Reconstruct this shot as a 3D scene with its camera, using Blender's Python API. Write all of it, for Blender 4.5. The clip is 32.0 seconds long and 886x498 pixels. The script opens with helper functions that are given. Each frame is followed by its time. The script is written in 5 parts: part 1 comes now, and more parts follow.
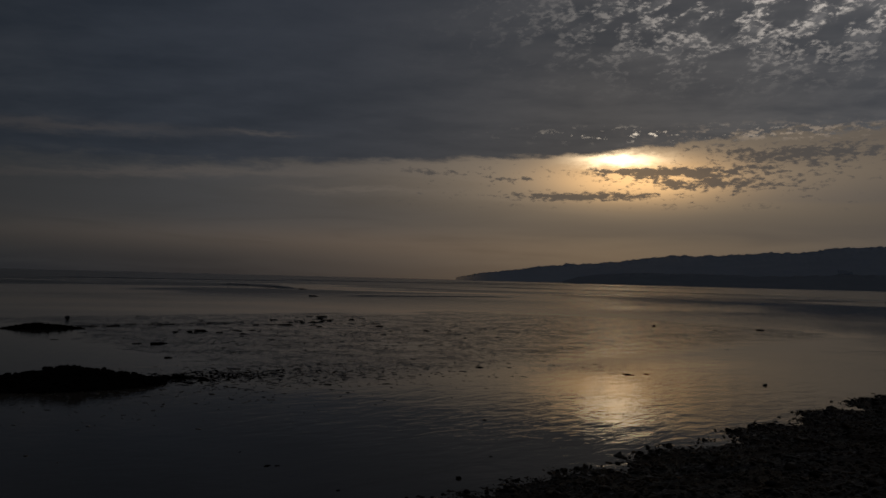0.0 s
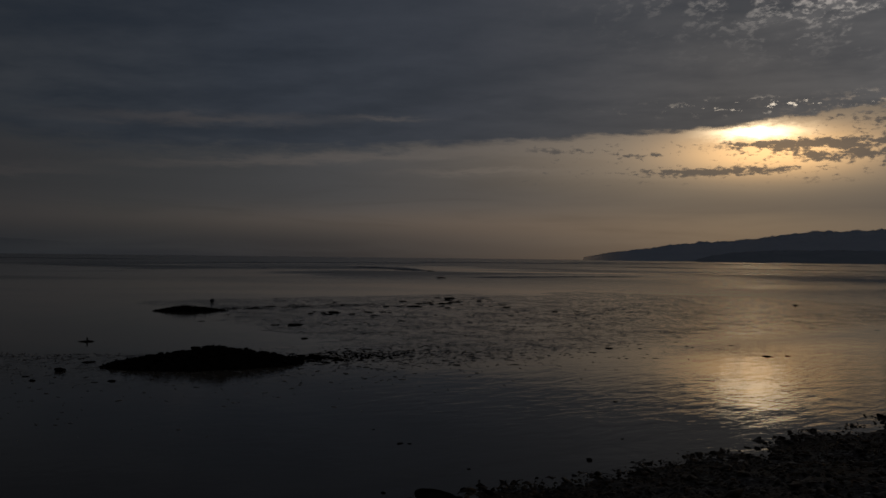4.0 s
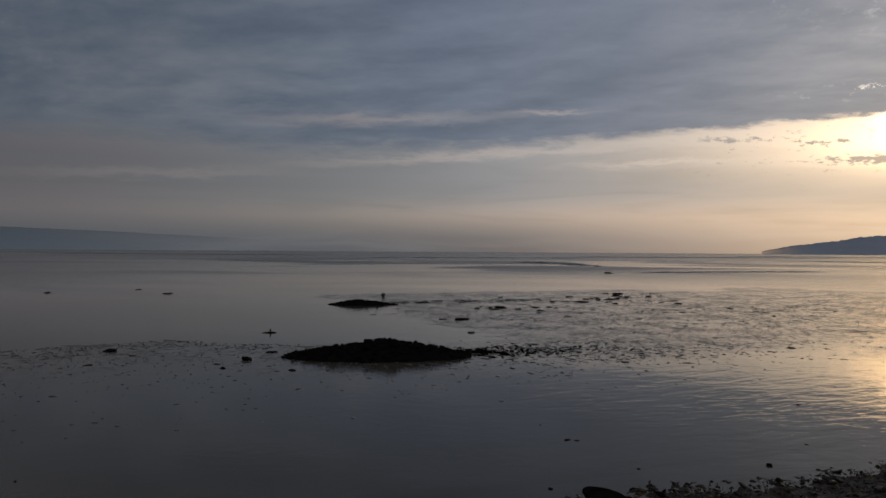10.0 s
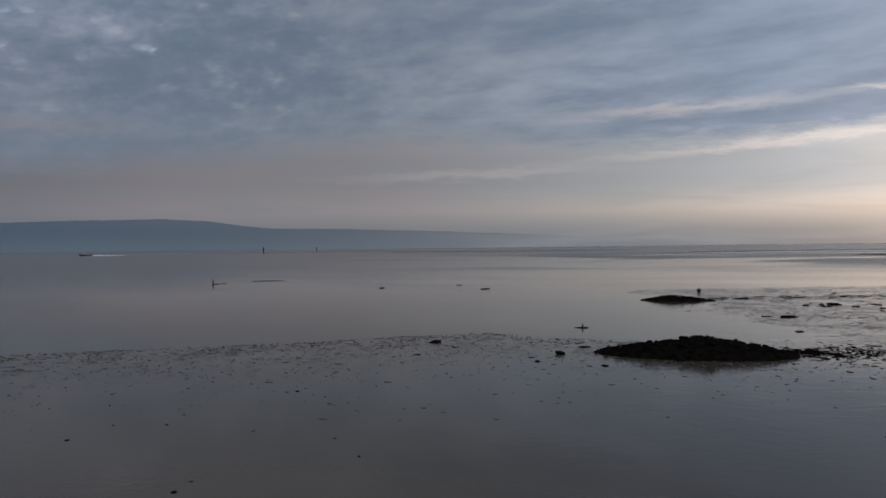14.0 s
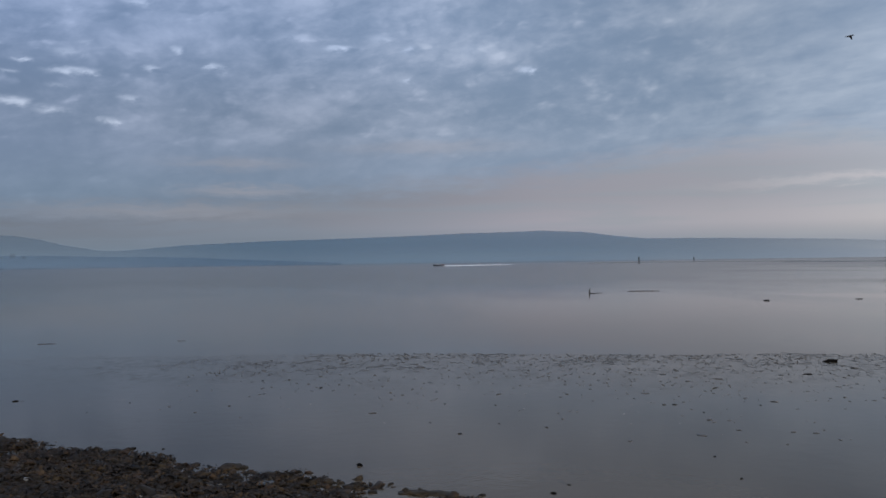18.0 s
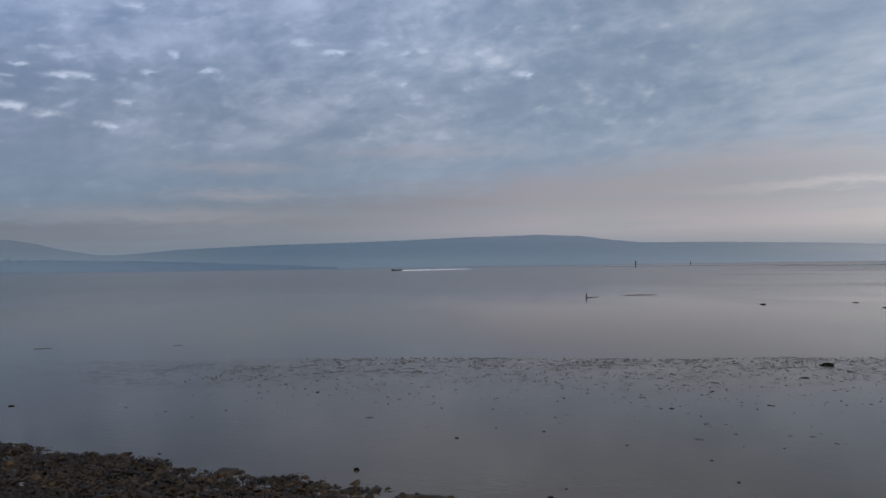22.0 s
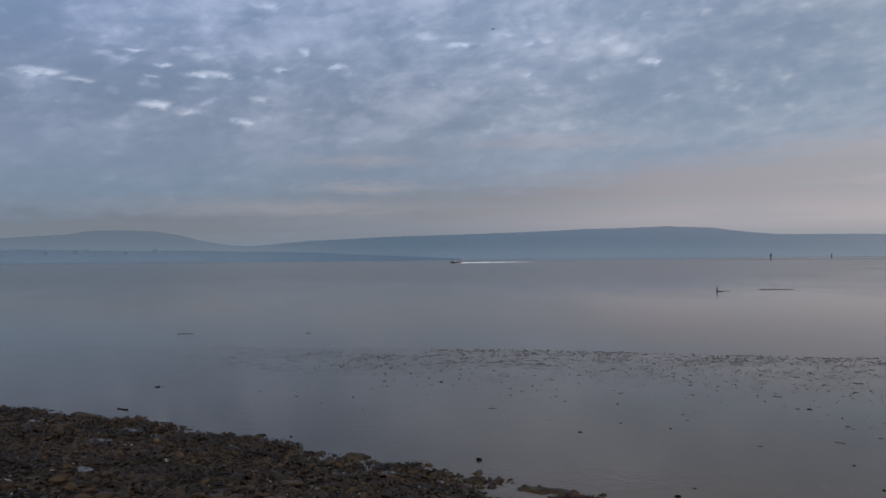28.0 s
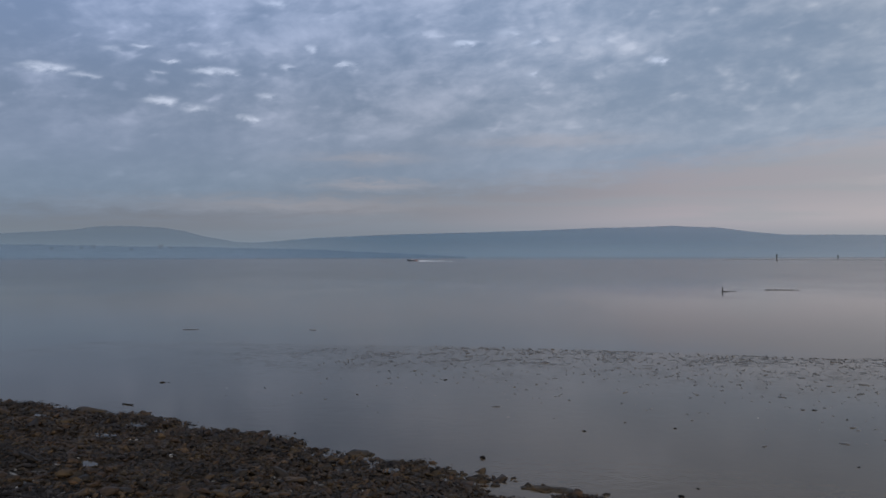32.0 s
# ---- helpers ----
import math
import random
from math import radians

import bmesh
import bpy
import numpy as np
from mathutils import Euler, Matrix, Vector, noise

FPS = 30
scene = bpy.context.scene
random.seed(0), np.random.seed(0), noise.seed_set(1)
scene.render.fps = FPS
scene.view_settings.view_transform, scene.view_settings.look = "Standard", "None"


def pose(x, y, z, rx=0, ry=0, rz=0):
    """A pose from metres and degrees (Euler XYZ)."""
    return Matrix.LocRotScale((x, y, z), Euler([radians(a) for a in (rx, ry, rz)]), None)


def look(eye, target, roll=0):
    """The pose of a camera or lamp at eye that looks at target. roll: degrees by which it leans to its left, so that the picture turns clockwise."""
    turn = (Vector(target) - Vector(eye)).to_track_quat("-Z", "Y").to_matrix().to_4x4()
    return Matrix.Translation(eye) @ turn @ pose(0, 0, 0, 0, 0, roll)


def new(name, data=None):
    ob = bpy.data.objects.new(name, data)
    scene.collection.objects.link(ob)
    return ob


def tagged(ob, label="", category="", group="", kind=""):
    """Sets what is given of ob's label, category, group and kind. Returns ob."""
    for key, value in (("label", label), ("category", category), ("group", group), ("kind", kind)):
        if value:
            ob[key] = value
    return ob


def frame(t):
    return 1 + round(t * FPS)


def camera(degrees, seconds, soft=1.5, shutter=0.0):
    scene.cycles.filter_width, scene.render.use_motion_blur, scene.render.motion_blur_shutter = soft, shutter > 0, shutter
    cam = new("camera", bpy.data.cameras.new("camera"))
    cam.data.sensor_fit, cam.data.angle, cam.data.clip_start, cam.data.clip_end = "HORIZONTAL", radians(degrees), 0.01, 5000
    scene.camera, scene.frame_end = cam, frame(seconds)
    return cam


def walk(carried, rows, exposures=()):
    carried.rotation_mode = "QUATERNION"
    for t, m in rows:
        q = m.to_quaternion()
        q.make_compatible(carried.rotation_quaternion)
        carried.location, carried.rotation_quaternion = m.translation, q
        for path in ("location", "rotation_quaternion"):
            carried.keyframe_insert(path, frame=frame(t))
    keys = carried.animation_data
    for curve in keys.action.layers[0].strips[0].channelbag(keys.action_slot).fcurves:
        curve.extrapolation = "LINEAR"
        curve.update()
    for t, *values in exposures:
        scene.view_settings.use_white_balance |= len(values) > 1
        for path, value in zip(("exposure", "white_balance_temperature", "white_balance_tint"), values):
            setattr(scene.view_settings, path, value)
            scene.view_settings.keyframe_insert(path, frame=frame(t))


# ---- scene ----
EYE = 3.0  # metres above the water


def turn(yaw, pitch, roll):
    return pose(0, 0, EYE, 90 + pitch, roll, yaw)


cam = camera(56.4, 32.0, soft=1.6)
EXPOSURES = [(0.0, -4.12, 6500, 10), (1.0, -4.07, 6500, 10), (3.5, -3.98, 6500, 10), (5.5, -3.38, 6500, 10), (7.0, -2.53, 6500, 10), (9.0, -1.90, 6500, 10), (11.0, -1.47, 6500, 10),
             (13.0, -1.0, 6500, 10), (15.5, -0.45, 6450, 10), (17.5, -0.13, 6150, 9), (19.0, -0.09, 6150, 8), (22.0, -0.06, 6380, 9), (25.0, -0.04, 6480, 10), (32.0, 0.0, 6440, 10)]
walk(cam, [(0.0, turn(-0.12, 2.07, -1.44)), (0.5, turn(0.34, 1.59, -1.43)), (1.0, turn(1.53, 1.06, -1.53)), (1.5, turn(2.64, 0.87, -1.35)),
           (2.0, turn(3.35, 0.80, -1.22)), (2.5, turn(4.69, 0.74, -1.15)), (3.0, turn(6.20, 0.72, -1.00)), (3.5, turn(7.43, 0.62, -0.86)),
           (5.5, turn(11.23, 0.70, -0.15)), (6.0, turn(11.53, 0.57, -0.21)), (6.5, turn(12.59, 0.59, -0.16)), (7.0, turn(13.46, 0.53, 0.04)),
           (7.5, turn(14.09, 0.52, -0.14)), (8.0, turn(15.55, 0.25, -0.35)), (8.5, turn(17.27, 0.14, -0.52)), (9.0, turn(18.07, 0.06, -0.68)),
           (9.5, turn(18.07, 0.20, -0.72)), (10.0, turn(20.09, 0.16, -0.36)), (10.5, turn(22.23, 0.17, 0.02)), (11.0, turn(24.17, 0.10, 0.31)),
           (11.5, turn(26.44, 0.32, 0.65)), (12.0, turn(29.01, 0.13, 0.77)), (12.5, turn(31.89, 0.23, 0.80)), (13.0, turn(34.89, 0.24, 1.08)),
           (13.5, turn(37.80, 0.47, 0.84)), (14.0, turn(41.39, -0.10, 0.68)), (14.5, turn(44.69, 0.01, -0.35)), (15.0, turn(47.93, 0.27, -0.07)),
           (15.5, turn(52.18, 0.37, 0.64)), (17.5, turn(64.56, 0.79, 1.21)), (18.0, turn(66.99, 0.92, 0.78)), (18.5, turn(69.51, 0.77, 0.41)),
           (19.0, turn(69.70, 1.08, 0.30)), (19.5, turn(69.99, 1.09, 0.66)), (20.0, turn(69.73, 0.64, 0.55)), (20.5, turn(68.52, 0.72, 0.59)),
           (21.0, turn(68.17, 0.74, 0.88)), (21.5, turn(67.31, 0.92, 0.90)), (22.0, turn(66.78, 1.20, 0.82)), (22.5, turn(66.51, 1.21, 0.67)),
           (23.0, turn(66.86, 1.07, 1.03)), (23.5, turn(67.02, 1.31, 0.95)), (24.0, turn(67.47, 1.39, 0.86)), (24.5, turn(69.04, 1.19, 0.90)),
           (25.0, turn(71.05, 1.18, 0.51)), (25.5, turn(72.71, 0.75, 0.61)), (26.0, turn(74.29, 0.94, 0.90)), (26.5, turn(74.93, 1.02, 0.64)),
           (28.5, turn(75.37, 0.68, 0.47)), (29.0, turn(75.30, 0.68, 0.22)), (29.5, turn(75.37, 0.80, 0.21)), (30.0, turn(75.35, 1.02, 0.12)),
           (30.5, turn(74.88, 1.10, 0.27)), (31.0, turn(75.12, 0.78, 0.54)), (31.5, turn(75.35, 0.86, 0.14)), (32.0, turn(75.65, 0.58, 0.08))], EXPOSURES)

SUN_AZ, SUN_EL = -11.8, 8.3  # degrees to the left of +y, degrees up


# ------------------------------------------------------------- node helper
class Graph:
    """Short names for building a node tree."""

    def __init__(self, tree, empty=True):
        self.tree, self.n, self.l = tree, tree.nodes, tree.links
        if empty:
            self.n.clear()

    def put(self, socket, value):
        if isinstance(value, bpy.types.NodeSocket):
            self.l.new(value, socket)
        elif value is not None:
            if socket.type == "RGBA" and len(value) == 3:
                value = (*value, 1)
            socket.default_value = value

    def m(self, op, a, b=None, c=None, clamp=False):
        node = self.n.new("ShaderNodeMath")
        node.operation, node.use_clamp = op, clamp
        for s, v in zip(node.inputs, (a, b, c)):
            self.put(s, v)
        return node.outputs[0]

    def mix(self, f, a, b, kind="MIX"):
        node = self.n.new("ShaderNodeMix")
        node.data_type, node.blend_type, node.clamp_factor = "RGBA", kind, True
        self.put(node.inputs[0], f), self.put(node.inputs[6], a), self.put(node.inputs[7], b)
        return node.outputs[2]

    def step(self, v, lo, hi, a=0.0, b=1.0):
        node = self.n.new("ShaderNodeMapRange")
        node.interpolation_type, node.clamp = "SMOOTHSTEP", True
        for s, x in zip(node.inputs, (v, lo, hi, a, b)):
            self.put(s, x)
        return node.outputs[0]

    def ramp(self, f, stops):
        node = self.n.new("ShaderNodeValToRGB")
        e = node.color_ramp.elements
        while len(e) < len(stops):
            e.new(0.5)
        for one, (p, col) in zip(e, stops):
            one.position = p
            one.color = (col, col, col, 1) if isinstance(col, float) else (*col, 1)
        self.put(node.inputs[0], f)
        return node.outputs[0]

    def noise(self, vec, scale, detail=4.0, rough=0.55, warp=0.0):
        node = self.n.new("ShaderNodeTexNoise")
        self.put(node.inputs["Vector"], vec)
        node.inputs["Scale"].default_value, node.inputs["Detail"].default_value = scale, detail
        node.inputs["Roughness"].default_value, node.inputs["Distortion"].default_value = rough, warp
        return node.outputs[0]

    def vec(self, x, y, z=0.0):
        node = self.n.new("ShaderNodeCombineXYZ")
        for s, v in zip(node.inputs, (x, y, z)):
            self.put(s, v)
        return node.outputs[0]

    def split(self, v):
        node = self.n.new("ShaderNodeSeparateXYZ")
        self.put(node.inputs[0], v)
        return node.outputs

    def blob(self, x, y, cx, cy, rx, ry):
        """A soft round spot, 1 in its middle."""
        a = self.m("POWER", self.m("DIVIDE", self.m("SUBTRACT", x, cx), rx), 2.0)
        b = self.m("POWER", self.m("DIVIDE", self.m("SUBTRACT", y, cy), ry), 2.0)
        return self.m("EXPONENT", self.m("MULTIPLY", self.m("ADD", a, b), -1.0))

    def coords(self, kind="Object"):
        return self.n.new("ShaderNodeTexCoord").outputs[kind]

    def scaled(self, v, x, y, z):
        node = self.n.new("ShaderNodeMapping")
        self.put(node.inputs[0], v)
        node.inputs[3].default_value = (x, y, z)
        return node.outputs[0]


# ------------------------------------------------------------- sky
def build_world():
    world = bpy.data.worlds.new("evening_sky")
    world.use_nodes = True
    scene.world = world
    g = Graph(world.node_tree)
    x, y, z = g.split(g.coords("Generated"))
    az = g.m("MULTIPLY", g.m("ARCTAN2", g.m("MULTIPLY", x, -1.0), y), 57.29578)
    el = g.m("MULTIPLY", g.m("ARCSINE", z), 57.29578)
    across = g.m("DIVIDE", g.m("ADD", az, 40.0), 160.0, clamp=True)  # 0 at 40 degrees right, 1 at 120 left

    def by_az(*stops):
        return g.ramp(across, [((a + 40.0) / 160.0, c) for a, c in stops])

    # a flat cloud sheet seen in perspective
    q = g.m("DIVIDE", 1.0, g.m("ADD", g.m("MAXIMUM", z, 0.0), 0.06))
    px, py = g.m("MULTIPLY", x, q), g.m("MULTIPLY", y, q)
    banks = g.noise(g.vec(g.m("MULTIPLY", px, 0.5), py), 0.75, 3.0, 0.5, 0.2)
    mottle = g.noise(g.vec(g.m("MULTIPLY", px, 0.8), py, 3.0), 2.6, 4.0, 0.5, 0.1)
    curds = g.noise(g.vec(g.m("MULTIPLY", px, 0.85), py, 7.0), 6.5, 5.0, 0.6, 0.25)
    # to the left the sheet breaks into rounder cells that climb to the right
    climb = g.m("ADD", el, g.m("MULTIPLY", az, 0.09))
    rounder = g.step(az, 30.0, 58.0)
    swirl = g.m("SUBTRACT", g.noise(g.vec(g.m("MULTIPLY", az, 0.16), g.m("MULTIPLY", climb, 0.40), 12.0), 1.0, 3.0, 0.55), 0.5)
    cu, cv = g.m("MULTIPLY_ADD", swirl, 1.6, az), g.m("MULTIPLY_ADD", swirl, 1.2, climb)
    cells = g.noise(g.vec(g.m("MULTIPLY", cu, 0.20), g.m("MULTIPLY", cv, 0.42), 6.0), 1.0, 4.0, 0.52, 0.0)
    lumps = g.n.new("ShaderNodeTexVoronoi")
    lumps.feature = "SMOOTH_F1"
    lumps.inputs["Scale"].default_value, lumps.inputs["Smoothness"].default_value = 1.0, 0.6
    lumps.inputs["Detail"].default_value, lumps.inputs["Roughness"].default_value = 2.0, 0.55
    g.put(lumps.inputs["Vector"], g.vec(g.m("MULTIPLY", cu, 0.42), g.m("MULTIPLY", cv, 0.85), 2.0))
    billow = g.step(lumps.outputs["Distance"], 0.75, 0.15)
    mottle = g.mix(rounder, mottle, g.m("ADD", g.m("MULTIPLY", cells, 0.85), g.m("MULTIPLY", g.m("SUBTRACT", billow, 0.40), 0.26)))
    curds = g.mix(rounder, curds, g.noise(g.vec(g.m("MULTIPLY", cu, 0.72), g.m("MULTIPLY", cv, 1.35), 8.0), 1.0, 3.0, 0.55, 0.0))
    ragged = g.noise(g.vec(g.m("MULTIPLY", az, 0.16), g.m("MULTIPLY", el, 0.75), 1.0), 2.0, 6.0, 0.65, 0.3)
    sheet = g.noise(g.vec(g.m("MULTIPLY", az, 0.035), g.m("MULTIPLY", el, 0.33), 5.0), 2.2, 4.0, 0.55, 0.4)
    torn = g.noise(g.vec(g.m("MULTIPLY", az, 0.5), g.m("MULTIPLY", el, 1.35), 2.0), 1.5, 7.0, 0.7, 0.1)

    crumbs = g.noise(g.vec(g.m("MULTIPLY", az, 0.62), g.m("MULTIPLY", el, 1.5), 4.0), 2.6, 5.0, 0.62, 0.25)

    # the clear band under the deck
    low = by_az((-40, (0.44, 0.385, 0.325)), (-26, (0.62, 0.525, 0.42)), (-12, (0.78, 0.65, 0.50)), (2, (0.61, 0.555, 0.50)), (16, (0.48, 0.485, 0.495)),
                (30, (0.37, 0.385, 0.41)), (45, (0.36, 0.347, 0.392)), (60, (0.37, 0.345, 0.40)), (78, (0.262, 0.278, 0.345)), (92, (0.205, 0.225, 0.290)), (105, (0.175, 0.207, 0.275)))
    height = g.ramp(g.m("DIVIDE", el, 12.0, clamp=True), [(0.0, 0.60), (0.10, 0.84), (0.2, 0.95), (0.36, 0.80), (0.5, 0.80), (0.75, 1.0), (1.0, 1.05)])
    low = g.mix(1.0, low, height, "MULTIPLY")
    haze = g.m("MULTIPLY", g.step(el, 3.2, 0.1), g.step(az, -8.0, 20.0))
    low = g.mix(g.m("MULTIPLY", haze, 0.92), low, by_az((0, (0.20, 0.18, 0.175)), (16, (0.15, 0.16, 0.178)), (34, (0.165, 0.20, 0.25)), (70, (0.215, 0.285, 0.37))))
    low = g.mix(g.m("MULTIPLY", g.step(sheet, 0.42, 0.72), 0.5), low,
                by_az((-25, (0.36, 0.32, 0.29)), (0, (0.34, 0.315, 0.29)), (30, (0.255, 0.285, 0.31)), (60, (0.26, 0.29, 0.34)), (90, (0.23, 0.29, 0.39))))

    # a salmon tinge low down
    warm = g.m("MULTIPLY", g.blob(az, el, 14.0, 2.3, 26.0, 1.2), 0.9)
    low = g.mix(warm, low, g.mix(1.0, low, (1.30, 1.08, 0.90), "MULTIPLY"))
    # thin grey veils under the gap
    for a0, e0, ra, re, f in ((-16.0, 3.7, 13.0, 0.9, 0.5), (-26.0, 6.0, 6.0, 0.9, 0.6), (4.0, 4.4, 8.0, 0.8, 0.25)):
        low = g.mix(g.m("MULTIPLY", g.blob(az, g.m("ADD", el, g.m("MULTIPLY", g.m("SUBTRACT", sheet, 0.5), 2.0)), a0, e0, ra, re), f), low, (0.33, 0.325, 0.33))

    # the deck
    dark = by_az((-30, (0.25, 0.275, 0.315)), (-10, (0.185, 0.218, 0.265)), (8, (0.16, 0.195, 0.25)), (22, (0.135, 0.175, 0.24)), (40, (0.15, 0.20, 0.285)), (65, (0.205, 0.262, 0.365)),
                 (100, (0.195, 0.255, 0.385)))
    light = by_az((-30, (0.66, 0.65, 0.64)), (-10, (0.42, 0.425, 0.435)), (8, (0.25, 0.285, 0.35)), (22, (0.25, 0.30, 0.38)), (40, (0.37, 0.405, 0.465)), (65, (0.505, 0.54, 0.65)),
                  (100, (0.50, 0.56, 0.75)))
    tone = g.m("ADD", g.m("MULTIPLY", banks, 0.4), g.m("MULTIPLY", mottle, 0.6))
    tone = g.m("ADD", tone, g.m("MULTIPLY", g.m("SUBTRACT", curds, 0.5), g.step(az, 30.0, 60.0, 0.22, 0.24)))
    deck = g.mix(g.step(tone, 0.25, 0.73), dark, light)
    calm = g.m("MULTIPLY", g.step(el, 11.0, 6.0), g.step(az, 40, 75, 0.5, 0.70))
    deck = g.mix(calm, deck, g.mix(0.15, dark, light))
    # brighter gaps: golden round the sun, pale far off to the left
    flakes = g.noise(g.vec(g.m("MULTIPLY_ADD", az, 0.42, g.m("MULTIPLY", el, 0.25)), g.m("MULTIPLY", el, 0.58), 11.0), 1.25, 4.0, 0.55, 0.3)
    thin = g.step(g.m("ADD", g.m("MULTIPLY", flakes, 0.6), g.m("MULTIPLY", mottle, 0.4)), 0.44, 0.70)
    seam = g.m("SUBTRACT", 1.0, g.m("ABSOLUTE", g.m("MULTIPLY_ADD", flakes, 2.0, -1.1)))
    seam = g.m("MULTIPLY", g.step(seam, 0.80, 0.99), g.step(crumbs, 0.44, 0.60))
    by_sun = g.blob(az, el, -22.5, 17.7, 11.0, 2.9)
    deck = g.mix(g.m("MULTIPLY", g.m("MULTIPLY", thin, by_sun), 0.42), deck, (1.9, 1.8, 1.66))
    deck = g.mix(g.m("MULTIPLY", seam, g.m("MULTIPLY", by_sun, 0.9)), deck, (3.3, 3.0, 2.6))
    jitter = g.m("SUBTRACT", curds, 0.5)
    fluff = g.m("ADD", g.m("MULTIPLY", jitter, 1.8), 0.72)
    torn_u = g.m("ADD", az, g.m("MULTIPLY", jitter, 2.4))
    torn_v = g.m("ADD", g.m("MULTIPLY_ADD", az, 0.05, el), g.m("MULTIPLY", jitter, 0.9))
    flecks = None
    for a0, e0, ra, re, power in ((101.4, 11.8, 1.1, 0.20, 0.95), (99.3, 11.5, 0.7, 0.16, 0.6), (95.64, 13.53, 0.42, 0.15, 0.75), (94.15, 12.84, 0.45, 0.13, 0.7), (94.72, 12.0, 0.4, 0.13, 0.5),
                                  (91.1, 12.3, 1.1, 0.17, 1.0), (94.5, 10.24, 0.8, 0.19, 1.0), (92.4, 9.87, 0.8, 0.17, 0.7), (91.96, 11.35, 0.5, 0.14, 0.4), (88.9, 9.32, 0.5, 0.15, 0.8),
                                  (87.7, 10.83, 0.5, 0.18, 0.6), (86.3, 12.76, 0.35, 0.18, 0.7), (84.7, 14.03, 0.35, 0.2, 0.65), (82.4, 13.03, 0.5, 0.2, 1.0), (74.0, 14.54, 0.75, 0.15, 0.9),
                                  (69.1, 14.47, 0.5, 0.24, 0.6), (69.4, 12.49, 0.35, 0.2, 0.5), (61.15, 13.03, 0.4, 0.24, 0.6), (87.35, 16.9, 0.8, 0.22, 0.5), (90.2, 14.06, 0.5, 0.16, 0.4),
                                  (91.4, 13.44, 0.7, 0.2, 0.5), (71.1, 15.2, 0.7, 0.25, 0.35), (97.6, 13.3, 0.7, 0.17, 0.45), (97.2, 17.2, 1.5, 0.3, 0.35), (77.3, 15.2, 1.2, 0.2, 0.3), (64.8, 14.4, 0.8, 0.4, 0.25)):
        f = g.m("MULTIPLY", g.blob(torn_u, torn_v, a0, e0 + 0.05 * a0, ra * 1.25, re * 1.3), power * 1.25)
        flecks = f if flecks is None else g.m("MAXIMUM", flecks, f)
    deck = g.mix(g.m("MULTIPLY", g.step(flecks, 0.0, 1.25), fluff, clamp=True), deck, (0.70, 0.76, 0.92))
    # bluer and brighter higher up on that side
    deck = g.mix(g.m("MULTIPLY", g.step(el, 9.0, 17.0), g.step(az, 45.0, 80.0)), deck, g.mix(1.0, deck, (1.10, 1.16, 1.24), "MULTIPLY"))
    deck = g.mix(g.m("MULTIPLY", g.step(el, 8.5, 4.0), g.step(az, 65.0, 90.0)), deck, g.mix(1.0, deck, (0.80, 0.86, 0.86), "MULTIPLY"))
    # broad pale patches round them
    for a0, e0, ra, re, power in ((92.0, 12.6, 6.0, 1.3, 0.34), (69.0, 14.2, 7.0, 1.2, 0.42), (62.0, 12.6, 4.5, 1.1, 0.36), (52.0, 13.2, 5.0, 1.4, 0.22), (100.0, 16.0, 8.0, 1.6, 0.25), (46.0, 11.5, 4.0, 1.0, 0.25)):
        f = g.blob(torn_u, torn_v, a0, e0 + 0.05 * a0, ra, re)
        deck = g.mix(g.m("MULTIPLY", f, g.m("MULTIPLY", g.step(tone, 0.38, 0.62), power)), deck, by_az((45, (0.50, 0.53, 0.60)), (65, (0.54, 0.59, 0.70)), (95, (0.52, 0.60, 0.78))))

    edge = g.m("MULTIPLY", by_az((-40, 0.68), (-22, 0.66), (-7, 0.57), (3, 0.545), (18, 0.485), (32, 0.47), (43, 0.535), (55, 0.445), (63, 0.385), (71, 0.335),
                                 (86, 0.24), (105, 0.20)), 15.0)
    lift = g.m("MULTIPLY", g.m("SUBTRACT", ragged, 0.5), g.step(az, -10, 40, 1.3, 2.6))
    lift = g.m("ADD", lift, g.m("MULTIPLY", g.m("SUBTRACT", torn, 0.5), g.step(az, -8, -20, 0.5, 2.2)))
    soft = g.step(az, -8, 55, 0.24, 1.35)
    over = g.m("SUBTRACT", g.m("ADD", el, lift), edge)
    cover = g.step(g.m("DIVIDE", g.m("ADD", over, soft), g.m("MULTIPLY", soft, 2.0), clamp=True), 0.0, 1.0)

    # glow of the hidden sun in the clear band
    def added(base, f, col):
        return g.mix(1.0, base, g.mix(f, (0, 0, 0), col), "ADD")

    low = added(low, g.blob(az, el, -13.0, 7.0, 14.0, 2.4), (1.10, 0.79, 0.46))
    low = added(low, g.blob(az, el, -13.2, 7.1, 5.0, 1.35), (6.0, 3.25, 1.0))
    low = added(low, g.blob(az, g.m("ADD", el, g.m("MULTIPLY", g.m("SUBTRACT", torn, 0.5), 1.2)), -12.0, 8.35, 2.4, 0.42), (14.0, 10.8, 6.4))
    # torn cloudlets before it, thicker to the right
    bits = g.m("ADD", g.m("ADD", g.m("MULTIPLY", torn, 0.35), g.m("MULTIPLY", crumbs, 0.65)), g.m("MULTIPLY", g.blob(az, el, -19.0, 7.9, 8.0, 2.0), 0.06))
